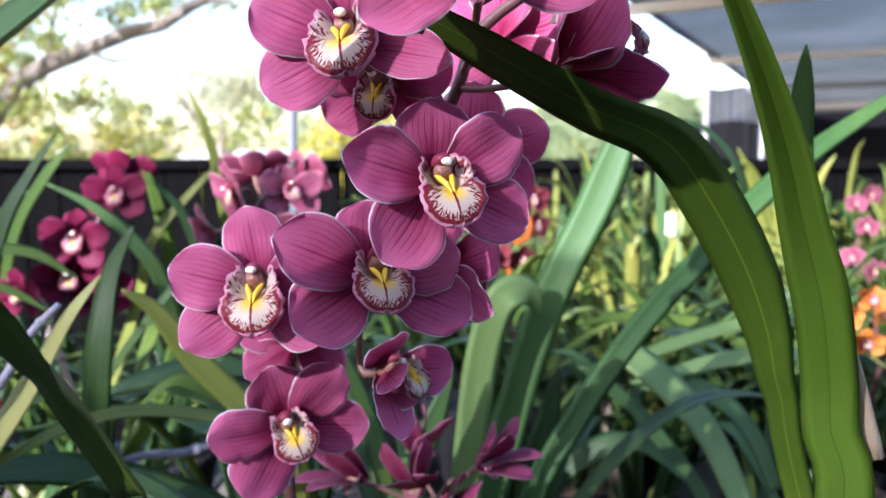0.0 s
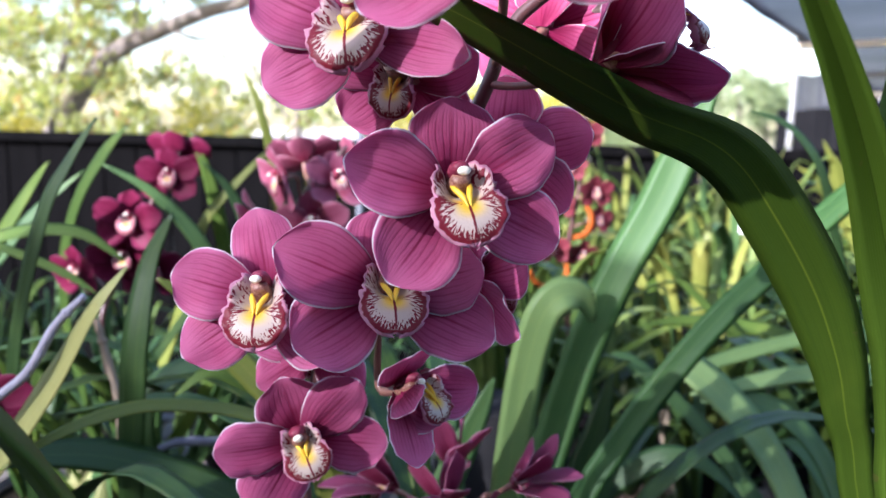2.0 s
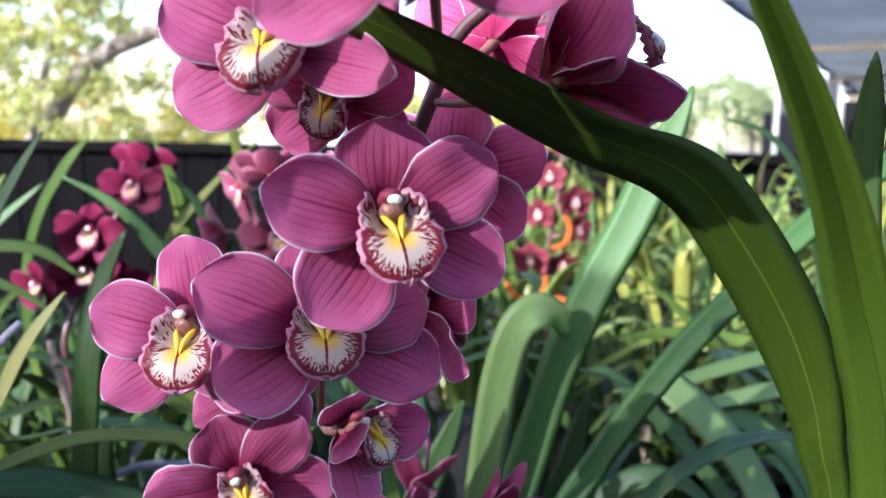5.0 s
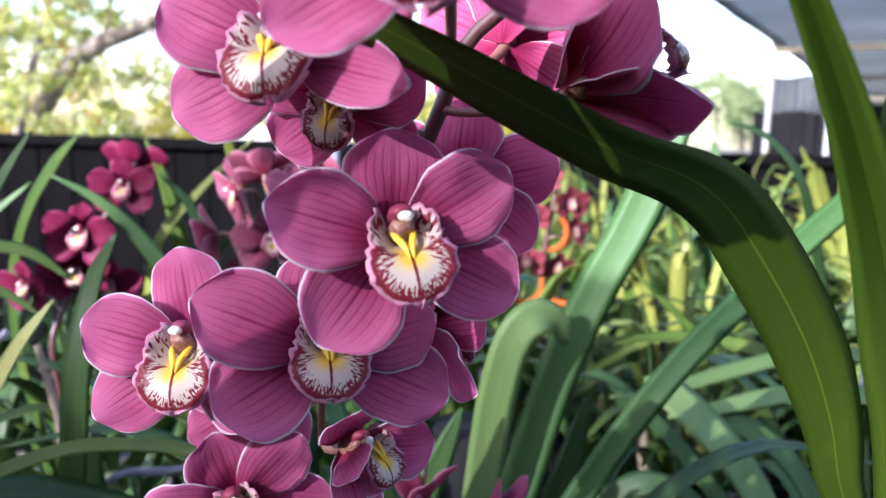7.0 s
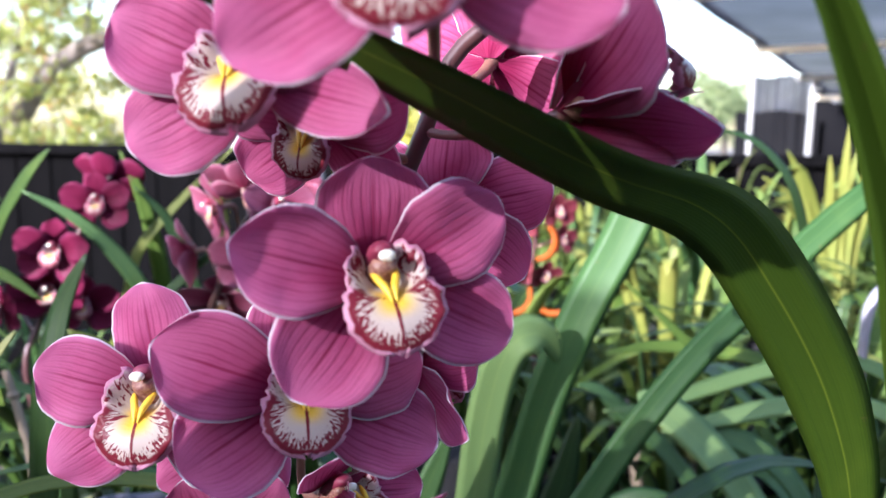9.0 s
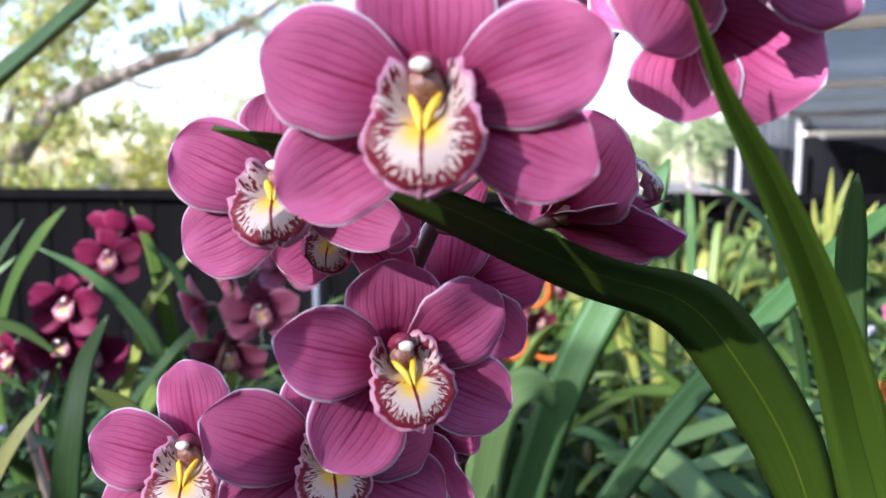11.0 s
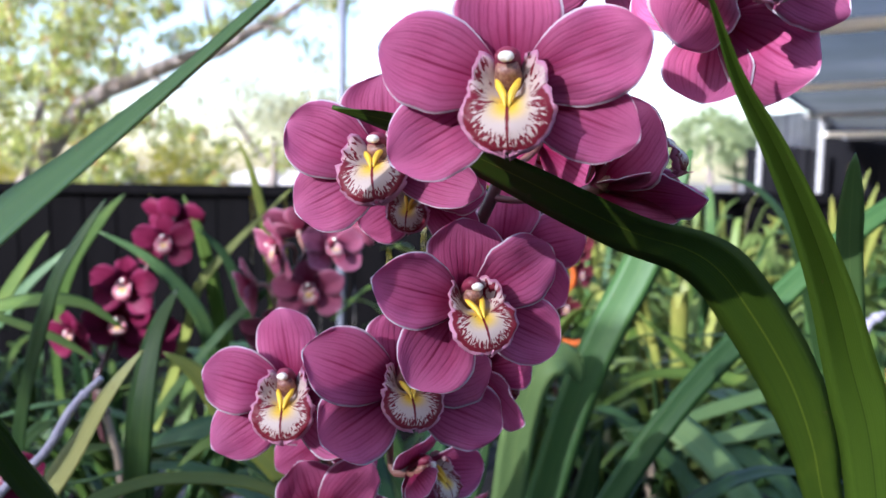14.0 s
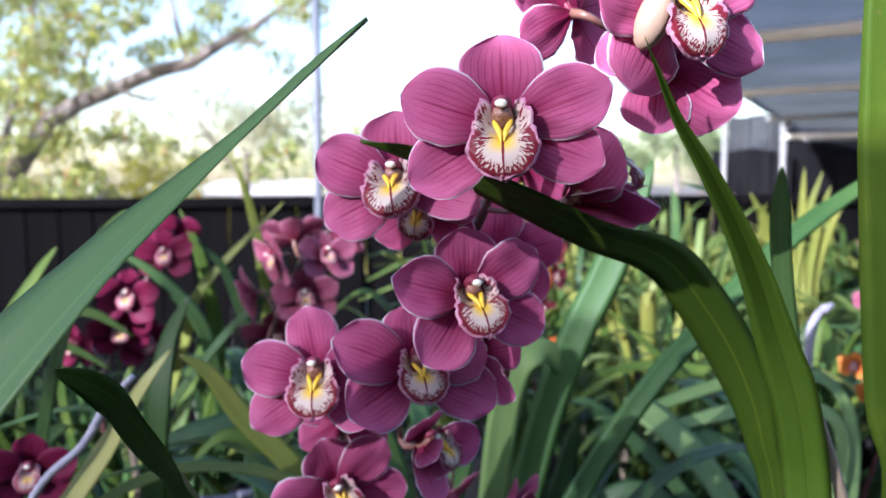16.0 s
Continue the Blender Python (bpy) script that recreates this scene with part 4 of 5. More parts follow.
def pot_part(plant, at, r, h):
    bm = bmesh.new()
    x, y, z = at
    prof = [(0.0, 0.002), (r * 0.78, 0.0), (r * 0.98, h - 0.03), (r * 1.06, h - 0.03), (r * 1.06, h), (r * 0.96, h), (r * 0.94, h - 0.02), (0.0, h - 0.022)]
    rings = [[bm.verts.new((x + a * math.cos(q), y + a * math.sin(q), z + b)) for q in [k * math.tau / 20 for k in range(20)]] for a, b in prof[1:-1]]
    for r0, r1 in zip(rings, rings[1:]):
        for k in range(20):
            bm.faces.new((r0[k], r0[(k + 1) % 20], r1[(k + 1) % 20], r1[k]))
    bm.faces.new(rings[0][::-1])
    p = part("pot", bm, M_POT, plant, "black plastic pot")
    bm = bmesh.new()
    bmesh.ops.create_circle(bm, cap_ends=True, segments=20, radius=r * 0.945)
    bmesh.ops.translate(bm, verts=bm.verts, vec=(x, y, z + h - 0.021))
    bmesh.ops.subdivide_edges(bm, edges=bm.edges, cuts=1)
    part("potting_bark", bm, M_BARK, plant)
    return p


def clump(name, at, seed, leaves=14, reach=0.36, height=0.50, width=0.026, mats=None, label="", pot=True, category="orchid plant", group="", bulbs=4):
    """A potted orchid without bloom: bulbs and arching strap leaves."""
    rnd = random.Random(seed)
    plant = thing(name, at, label, category, group)
    x, y, z = at
    if pot:
        pot_part(plant, at, 0.10, 0.19)
    z0 = z + 0.18
    for k in range(bulbs):
        q = rnd.uniform(0, 6.3)
        c = (x + 0.045 * math.cos(q), y + 0.045 * math.sin(q), z0 + 0.035)
        bm = ellipsoid(bmesh.new(), c, (0.022, 0.022, 0.042), None, 10, 7)
        part("pseudobulb", bm, M_BULB, plant)
    for k in range(leaves):
        q = k * 2.4 + rnd.uniform(-0.5, 0.5)
        lean = rnd.uniform(0.15, 1.0)
        h = height * rnd.uniform(0.65, 1.1) * (1.15 - 0.45 * lean)
        r = reach * lean * rnd.uniform(0.8, 1.25)
        dx, dy = math.cos(q), math.sin(q)
        b = Vector((x + 0.04 * dx, y + 0.04 * dy, z0))
        droop = rnd.uniform(0.1, 1.2) * lean
        pts = [b, b + Vector((dx * r * 0.22, dy * r * 0.22, h * 0.55)), b + Vector((dx * r * 0.6, dy * r * 0.6, h * (0.98 - 0.15 * droop))),
               b + Vector((dx * r, dy * r, h * (1.12 - 0.65 * droop)))]
        up = Vector((-dx * 0.7, -dy * 0.7, 0.8))
        m = rnd.choice(mats or [M_LEAF])
        bm = leaf_bm(pts, width * rnd.uniform(0.75, 1.25), up, 14, 0.28, 0.4, 0.7, rnd.uniform(-0.5, 0.5), 0.0006, 0.08, seed + k)
        part("leaf", bm, m, plant)
    return plant


def far_plants():
    rnd = random.Random(21)
    kinds = []
    for k in range(6):
        mats = [[M_LEAF_SUNLIT, M_LEAF_SUNLIT, M_LEAF_YELLOW_SUNLIT], [M_LEAF_BLUE, M_LEAF_SUNLIT], [M_LEAF, M_LEAF_DARK], [M_LEAF_YELLOW_SUNLIT, M_LEAF_SUNLIT], [M_LEAF_BLUE, M_LEAF_DARK, M_LEAF], [M_LEAF_SUNLIT, M_LEAF]][k]
        kinds.append((mats, 60 + k))
    made = {}
    spots = []
    for x0, x1, y0, y1, step in ((-1.6, 1.6, 1.12, 1.7, 0.27), (0.05, 3.5, 2.1, 2.9, 0.30), (2.9, 7.3, 3.5, 4.6, 0.40), (4.1, 9.0, 5.5, 7.1, 0.52), (5.8, 11.8, 8.4, 11.3, 0.8)):
        y = y0
        while y <= y1:
            x = x0 + rnd.uniform(0, step)
            while x <= x1:
                spots.append((x + rnd.uniform(-0.06, 0.06), y + rnd.uniform(-0.06, 0.06)))
                x += step
            y += step
    for x, y in spots:
        k = rnd.randrange(6)
        # darker leaf kinds on the left stand in for the shade there
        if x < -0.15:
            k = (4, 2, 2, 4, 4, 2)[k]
        # benches farther back mostly take the leaf colours lightened for sun
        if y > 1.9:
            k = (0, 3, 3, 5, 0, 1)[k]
        at = (x, y, BENCH_Z)
        if k not in made:
            mats, seed = kinds[k]
            made[k] = clump("potted_orchid", at, seed, 25, 0.42, 0.44, 0.025, mats, ["green strap-leaved potted orchid with some yellow leaves", "bluish-green strap-leaved potted orchid on the bench",
                            "dark green strap-leaved potted orchid on the bench", "yellowing strap-leaved potted orchid on the bench", "mixed green potted orchid without flowers",
                            "fresh green strap-leaved potted orchid on the bench"][k], group="potted orchids on the benches")
        else:
            s = rnd.uniform(0.50, 0.66) if x < -0.1 else rnd.uniform(0.66, 0.92) if y < 1.9 else rnd.uniform(0.85, 1.12)
            copy_thing(made[k], pose(x, y, BENCH_Z, 0, 0, rnd.uniform(0, 360)) @ Matrix.Scale(s, 4))


far_plants()


# ---- the flowering orchid in front ----
STEM = [(-0.0714, 0.4130, 1.1376), (-0.0911, 0.4191, 1.2677), (-0.0815, 0.4031, 1.3297), (-0.0548, 0.3862, 1.3745), (-0.0261, 0.3761, 1.4163), (-0.0070, 0.3653, 1.4515), (0.0066, 0.3504, 1.4818), (0.0192, 0.3554, 1.5105),
        (0.0629, 0.3529, 1.5429), (0.0800, 0.3200, 1.5705), (0.1000, 0.3000, 1.6060)]


def stem_near(p, drop=0.02):
    line = spline(STEM, 120)
    q = Vector(p) - Vector((0, 0, drop))
    return min(line, key=lambda s: (s - q).length)


def main_plant():
    base = Vector((0.06, 0.42, BENCH_Z))
    plant = thing("flowering_orchid", base, "orchid in full bloom with pink striped flowers on an arching spike", "orchid plant")
    pot_part(plant, base, 0.11, 0.20)
    bm = bmesh.new()
    root = [base + Vector((-0.02, 0, 0.18)), base + Vector((-0.06, 0, 0.26))]
    tube(bm, root + STEM, [0.0040, 0.0036, 0.0033, 0.0031, 0.0028, 0.0022], 10, 60)
    part("flower_stem", bm, M_STEM, plant, "purple-brown arching flower stem")
    for k in range(4):
        bm = ellipsoid(bmesh.new(), base + Vector((0.05 * math.cos(k * 1.7), 0.05 * math.sin(k * 1.7), 0.225)), (0.026, 0.026, 0.05), None, 12, 8)
        part("pseudobulb", bm, M_BULB, plant)

    def bloom(c, face, up, s, seed, tips=None, close=0.0, drop=0.02, label="", lip_set=None):
        back = Vector(c) - Vector(face).normalized() * 0.02
        flower(plant, c, face, up, s, stem_near(back, drop), seed, tips=tips, close=close, label=label, lip_set=lip_set)

    bloom((-0.0374, 0.3025, 1.495), (-0.139, -0.983, 0.119), (0.002, 0.12, 0.993), 0.043, 1, dict(D=(-0.04, 0.88), PL=(-0.92, 0.39), SL=(-0.83, -0.45), SR=(1.04, -0.30, 0.30, 0.64)), lip_set=(-0.01, 0.05, -13, 1.02, 1.0))
    bloom((0.0116, 0.2476, 1.5186), (-0.105, -0.994, -0.019), (-0.053, -0.013, 0.999), 0.0434, 2, dict(D=(0.0, 0.88, 0, 1.0), PL=(-0.96, 0.37), PR=(1.02, 0.32, 0, 0.95), SL=(-0.93, -0.51, 0, 0.90), SR=(0.93, -0.42, 0, 0.84)))
    bloom((-0.002, 0.3037, 1.44), (0.385, -0.921, 0.058), (-0.131, 0.008, 0.991), 0.0416, 3, dict(D=(0.08, 0.84), PL=(-0.96, 0.40), PR=(0.92, 0.44), SL=(-0.71, -0.69, 0, 1.12), SR=(0.92, -0.57, 0, 0.95)))
    bloom((-0.0863, 0.3442, 1.3887), (-0.007, -0.98, 0.197), (-0.069, 0.197, 0.978), 0.0439, 4, dict(D=(-0.12, 0.93, 0, 0.86), PR=(0.86, 0.30, -0.18), PL=(-0.94, 0.28), SL=(-0.86, -0.56, 0, 0.95)))
    bloom((-0.0308, 0.3276, 1.3974), (0.368, -0.877, 0.31), (-0.053, 0.313, 0.948), 0.0439, 5, dict(PL=(-1.06, 0.36, 0, 1.06), SL=(-0.83, -0.54, -0.12, 1.12), SR=(1.06, -0.42), PR=(0.93, 0.27)), lip_set=(0, 0, 0, 0.95, 1.0))
    bloom((-0.0823, 0.3838, 1.3082), (0.366, -0.926, -0.093), (-0.304, -0.214, 0.928), 0.0426, 6, dict(D=(0.06, 0.83), PR=(0.89, 0.49), SR=(0.93, -0.5), PL=(-0.96, 0.35), SL=(-0.85, -0.70, 0, 1.15)), lip_set=(0, 0.02, 0, 0.86, 1.0))
    # side-on and averted blooms round the stem
    bloom((-0.0300, 0.3700, 1.3420), (0.80, -0.58, -0.06), (0.1, 0, 1), 0.039, 7, dict(SL=(-0.10, -0.80, 0.45, 1.05), PL=(-0.55, 0.10, 0.62, 0.75, -35), PR=(0.86, 0.02, 0.42, 1.0), SR=(0.45, -0.30, 0.35, 1.0), D=(-0.10, 0.52, 0.30, 1.1)),
          drop=-0.05, lip_set=(0.14, 0.06, 0, 0.80, 1.60))
    bloom((0.0523, 0.3263, 1.4877), (0.94, -0.30, 0.12), (-0.1, 0, 1), 0.042, 8, dict(SL=(-0.18, -0.26, 1.0, 1.0), PL=(-0.50, 0.66, 0.55, 1.35, 40), D=(0.0, 0.85, 0.15), PR=(0.45, 0.8, 0.4), SR=(0.4, -0.3, 0.8)), lip_set=(0.10, 0.48, 0, 1.00, 1.95))
    bloom((0.0790, 0.2500, 1.5665), (0.45, -0.88, -0.15), (-0.08, 0, 1), 0.043, 9, dict(SL=(-0.50, -0.78, 0, 1.15), PL=(-0.92, 0.12), SR=(1.12, -0.55, 0.1, 0.85), PR=(0.98, 0.42)), lip_set=(0, 0, 0, 1.1, 1.0))
    bloom((0.0805, 0.2720, 1.5445), (0.15, 0.95, -0.2), (0.0, 0.2, 1), 0.0407, 10, dict(SL=(-0.80, -0.50, -0.1, 1.2), SR=(0.10, -0.72, -0.1, 1.0), PL=(-0.6, 0.5), PR=(0.6, 0.5)), 0.05)
    bloom((-0.0270, 0.3360, 1.4830), (-0.30, -0.90, -0.35), (0.0, -0.2, 1), 0.036, 11, lip_set=(0, 0, 0, 0.85, 1.0))
    bloom((0.0041, 0.3689, 1.3970), (0.85, 0.35, 0.1), (0.0, 0.0, 1), 0.038, 12, None, 0.15)
    bloom((0.0133, 0.3775, 1.4538), (0.30, 0.92, 0.1), (0.1, 0.0, 1), 0.041, 13)
    bloom((0.0302, 0.3865, 1.5092), (0.35, 0.90, 0.25), (0.0, -0.2, 1), 0.042, 14)
    bloom((-0.0802, 0.3959, 1.3503), (-0.2, 0.95, -0.2), (0.0, 0.2, 1), 0.034, 15)
    bloom((0.0480, 0.3206, 1.5800), (-0.6, 0.75, 0.1), (0.0, 0.0, 1), 0.036, 16)

    # closed cream bud under the uppermost blooms
    bm = ellipsoid(bmesh.new(), (0.0690, 0.2380, 1.5590), (0.0068, 0.0068, 0.0125), Euler((0.25, 0.35, 0)).to_matrix(), 14, 10)
    tube(bm, [(0.0710, 0.2420, 1.5670), (0.0800, 0.3000, 1.5650), (0.0790, 0.3180, 1.5690)], [0.003, 0.0017], 8, 8)
    part("bud", bm, M_BUD, plant, "closed cream flower bud")

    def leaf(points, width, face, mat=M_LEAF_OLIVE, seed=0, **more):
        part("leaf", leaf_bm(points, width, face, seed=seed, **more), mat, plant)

    # long leaf that bends behind the top blooms
    leaf([(0.135, 0.42, 0.95), (0.206, 0.402, 1.18), (0.188, 0.394, 1.301), (0.178, 0.388, 1.334), (0.170, 0.382, 1.359), (0.157, 0.374, 1.387), (0.143, 0.365, 1.409), (0.126, 0.354, 1.431), (0.109, 0.343, 1.450),
          (0.091, 0.330, 1.461), (0.065, 0.315, 1.469), (0.040, 0.303, 1.480), (0.019, 0.293, 1.490), (-0.001, 0.283, 1.499), (-0.020, 0.275, 1.507), (-0.034, 0.270, 1.511), (-0.050, 0.268, 1.5140)],
         0.0280, (-0.30, -1.0, 0.15), face_end=(0.05, -0.75, -0.85), turn=(0.46, 0.66), seed=1, keel=0.20, n=72,
         widths=[0.014, 0.015, 0.016, 0.019, 0.0235, 0.0285, 0.029, 0.028, 0.0262, 0.0235, 0.0225, 0.0205, 0.0182, 0.0150, 0.0118, 0.0080, 0.0006])
    # tall leaf beside it, folded along its upper half
    leaf([(0.16, 0.40, 0.95), (0.1873, 0.3363, 1.2546), (0.1782, 0.3304, 1.3278), (0.1728, 0.3245, 1.3548), (0.1612, 0.3121, 1.3886), (0.1462, 0.2993, 1.4201), (0.1310, 0.2840, 1.4500), (0.1140, 0.2680, 1.4770), (0.0960, 0.2520, 1.5010), (0.0800, 0.2390, 1.5200), (0.0680, 0.2260, 1.5380), (0.0610, 0.2180, 1.5480)],
         0.0218, (-0.50, -1.0, 0.1), M_LEAF_FOLDED, seed=2, tip=0.60, keel=2.1, base=1.22, power=1.3, n=64)
    # leaf that stands close at the right edge
    leaf([(0.19, 0.36, 0.95), (0.2048, 0.2914, 1.3109), (0.1913, 0.2786, 1.3983), (0.1786, 0.2659, 1.4887), (0.1664, 0.2524, 1.5685), (0.1604, 0.2462, 1.6143)], 0.027, (-0.2, -1.0, 0.1), seed=3, n=40)
    return plant


main_plant()


# ---- other orchids near the camera ----
def leafy(name, at, label, group=""):
    plant = thing(name, at, label, "orchid plant", group)
    pot_part(plant, at, 0.105, 0.19)
    for k in range(4):
        c = Vector(at) + Vector((0.05 * math.cos(k * 1.6 + at[0] * 9), 0.05 * math.sin(k * 1.6 + at[0] * 9), 0.215))
        part("pseudobulb", ellipsoid(bmesh.new(), c, (0.024, 0.024, 0.045), None, 10, 7), M_BULB, plant)
    count = [0]

    def add(points, width, face, mat, foot=True, **more):
        pts = [Vector(p) for p in points]
        if foot:
            # an even run of points from the pot up to the first one, so that the blade rises in one sweep
            low = Vector(at) + Vector((random.Random(count[0]).uniform(-0.05, 0.05), random.Random(count[0] + 9).uniform(-0.05, 0.05), 0.17))
            d = (pts[0] - low).length
            mid = pts[0] - (pts[1] - pts[0]).normalized() * 0.5 * d
            mid.z = max(mid.z, low.z + 0.05)
            m = max(2, min(9, round(d / (pts[1] - pts[0]).length)))
            n0 = len(pts)
            pts = [low * (1 - f) ** 2 + mid * 2 * f * (1 - f) + pts[0] * f * f for f in [k / m for k in range(m)]] + pts
            if "widths" not in more:
                more["tip"] = more.get("tip", 0.35) * n0 / (n0 - 1 + m)
            else:
                more["widths"] = [more["widths"][0]] * m + more["widths"][1:]
        count[0] += 1
        part("leaf", leaf_bm(pts, width, face, 44, seed=count[0] + at[0] * 5, wave=0.05, **more), mat, plant)
    return plant, add


def left_plants():
    plant, add = leafy("leafy_orchid", (-0.27, 0.66, BENCH_Z), "orchid with long green and yellowing strap leaves", "leafy orchids in front")
    add([(-0.3341, 0.4796, 1.2134), (-0.2955, 0.4750, 1.2647), (-0.2679, 0.4742, 1.3049), (-0.2438, 0.4732, 1.3447), (-0.2216, 0.4764, 1.3745)], 0.022, (-0.6, -1, 0.3), M_LEAF_STRAW, tip=0.45)
    add([(-0.2969, 0.6175, 1.2236), (-0.2909, 0.6177, 1.2907), (-0.2829, 0.6269, 1.3496), (-0.2611, 0.6249, 1.3928)], 0.030, (-0.3, -1, 0.1), M_LEAF_DARK, tip=0.5)
    add([(-0.1614, 0.5797, 1.2340), (-0.1875, 0.5598, 1.2514), (-0.2294, 0.5278, 1.2648), (-0.2576, 0.5050, 1.2639), (-0.2824, 0.4814, 1.2555), (-0.3130, 0.4658, 1.2354)], 0.0105, (0.0, -0.8, 0.7), M_LEAF_YELLOW, tip=0.3)
    add([(-0.2276, 0.6045, 1.1641), (-0.2736, 0.6029, 1.1794), (-0.3179, 0.5910, 1.1929), (-0.3706, 0.5670, 1.1982), (-0.4137, 0.5519, 1.1888)], 0.032, (0.0, -0.6, 0.8), M_LEAF_DARK, tip=0.4)
    add([(-0.1593, 0.6157, 1.2245), (-0.2093, 0.6094, 1.2835), (-0.2372, 0.6023, 1.3252), (-0.2601, 0.5932, 1.3441)], 0.022, (0.2, -0.9, 0.5), M_LEAF_YELLOW, tip=0.5)
    add([(-0.3882, 0.6130, 1.3150), (-0.3597, 0.6067, 1.3945), (-0.3351, 0.6045, 1.4348), (-0.3102, 0.6014, 1.4687)], 0.019, (-0.4, -1, 0.2), M_LEAF_DARK, tip=0.6)
    add([(-0.2722, 0.7140, 1.2347), (-0.2175, 0.7164, 1.2453), (-0.1630, 0.7166, 1.2311)], 0.034, (0.0, -0.7, 0.8), M_LEAF_BLUE, tip=0.5)
    add([(-0.1964, 0.6365, 1.2442), (-0.2314, 0.6268, 1.2586), (-0.2602, 0.6142, 1.2383)], 0.018, (0.0, -0.7, 0.8), M_LEAF, tip=0.5)

    plant, add = leafy("leafy_orchid", (-0.52, 0.98, BENCH_Z), "orchid with broad bluish-green leaves near the fence", "leafy orchids in front")
    add([(-0.3370, 0.9117, 1.2472), (-0.3492, 0.8996, 1.3110), (-0.3837, 0.8938, 1.3607), (-0.4206, 0.8856, 1.3949), (-0.4652, 0.8753, 1.4199)], 0.019, (0.2, -0.9, 0.5), M_LEAF_BLUE, tip=0.5)
    add([(-0.5789, 0.8496, 1.3092), (-0.5357, 0.8507, 1.3614), (-0.4745, 0.8532, 1.4128)], 0.022, (-0.4, -1, 0.3), M_LEAF_BLUE, tip=0.6)
    add([(-0.5410, 0.7862, 1.3393), (-0.4807, 0.7730, 1.3530), (-0.4256, 0.7673, 1.3514), (-0.3764, 0.7576, 1.3264)], 0.022, (0.0, -0.7, 0.8), M_LEAF, tip=0.6)
    add([(-0.4829, 0.7492, 1.3300), (-0.4310, 0.7410, 1.3139), (-0.3911, 0.7316, 1.2953)], 0.010, (0.0, -0.7, 0.8), M_LEAF, tip=0.4)
    add([(-0.3839, 0.9364, 1.2867), (-0.3596, 0.9226, 1.3512), (-0.3108, 0.9186, 1.4063), (-0.2382, 0.9062, 1.4737)], 0.018, (-0.4, -1, 0.2), M_LEAF_YELLOW, tip=0.6)
    add([(-0.3680, 0.8310, 1.2238), (-0.2915, 0.8209, 1.3164), (-0.2342, 0.8169, 1.3679), (-0.1781, 0.8120, 1.4110)], 0.012, (-0.4, -1, 0.2), M_LEAF_BLUE, tip=0.5)
    add([(-0.2966, 1.0233, 1.3362), (-0.3025, 1.0104, 1.4208), (-0.3161, 0.9963, 1.4945), (-0.3345, 0.9899, 1.5422)], 0.016, (0.3, -1, 0.1), M_LEAF_YELLOW, tip=0.6)
    add([(-0.3590, 0.9708, 1.3280), (-0.3716, 0.9574, 1.4092), (-0.3926, 0.9514, 1.4626)], 0.020, (0.3, -1, 0.1), M_LEAF, tip=0.6)
    add([(-0.3005, 0.9215, 1.3206), (-0.3237, 0.9165, 1.3861), (-0.3575, 0.9089, 1.4245)], 0.014, (0.3, -1, 0.3), M_LEAF_BLUE, tip=0.5)
    add([(-0.5509, 0.8161, 1.3396), (-0.5109, 0.8119, 1.3949), (-0.4851, 0.8050, 1.4239)], 0.022, (-0.3, -1, 0.2), M_LEAF, tip=0.7)
    add([(-0.4802, 0.9060, 1.4288), (-0.4605, 0.8981, 1.4478), (-0.4398, 0.8901, 1.4649)], 0.018, (-0.3, -1, 0.2), M_LEAF, tip=0.7)

    # close leaves that reach into the picture from the lower left
    plant, add = leafy("leafy_orchid", (-0.30, 0.30, BENCH_Z), "orchid with long glossy leaves close to the camera", "leafy orchids in front")
    add([(-0.0964, 0.2260, 1.3431), (-0.1087, 0.2153, 1.3747), (-0.1149, 0.2076, 1.3911), (-0.1229, 0.2027, 1.4068), (-0.1302, 0.1995, 1.4187), (-0.1394, 0.1978, 1.4253), (-0.1515, 0.1979, 1.4296)], 0.0190, (-0.75, -1, 0.5), M_LEAF, False, tip=0.45, keel=0.35, base=1.0)
    add([(-0.2265, 0.1571, 1.3413), (-0.1987, 0.1617, 1.3744), (-0.1750, 0.1670, 1.4047), (-0.1557, 0.1736, 1.4296), (-0.1398, 0.1840, 1.4515), (-0.1243, 0.1984, 1.4735), (-0.1061, 0.2107, 1.4947), (-0.0856, 0.2212, 1.5170), (-0.0610, 0.2290, 1.5418), (-0.0423, 0.2341, 1.5599)],
        0.0480, (-0.60, -0.8, 0.4), M_LEAF_MID, keel=0.45, widths=[0.030, 0.046, 0.050, 0.050, 0.0470, 0.0420, 0.0300, 0.0165, 0.0075, 0.0060, 0.0006])


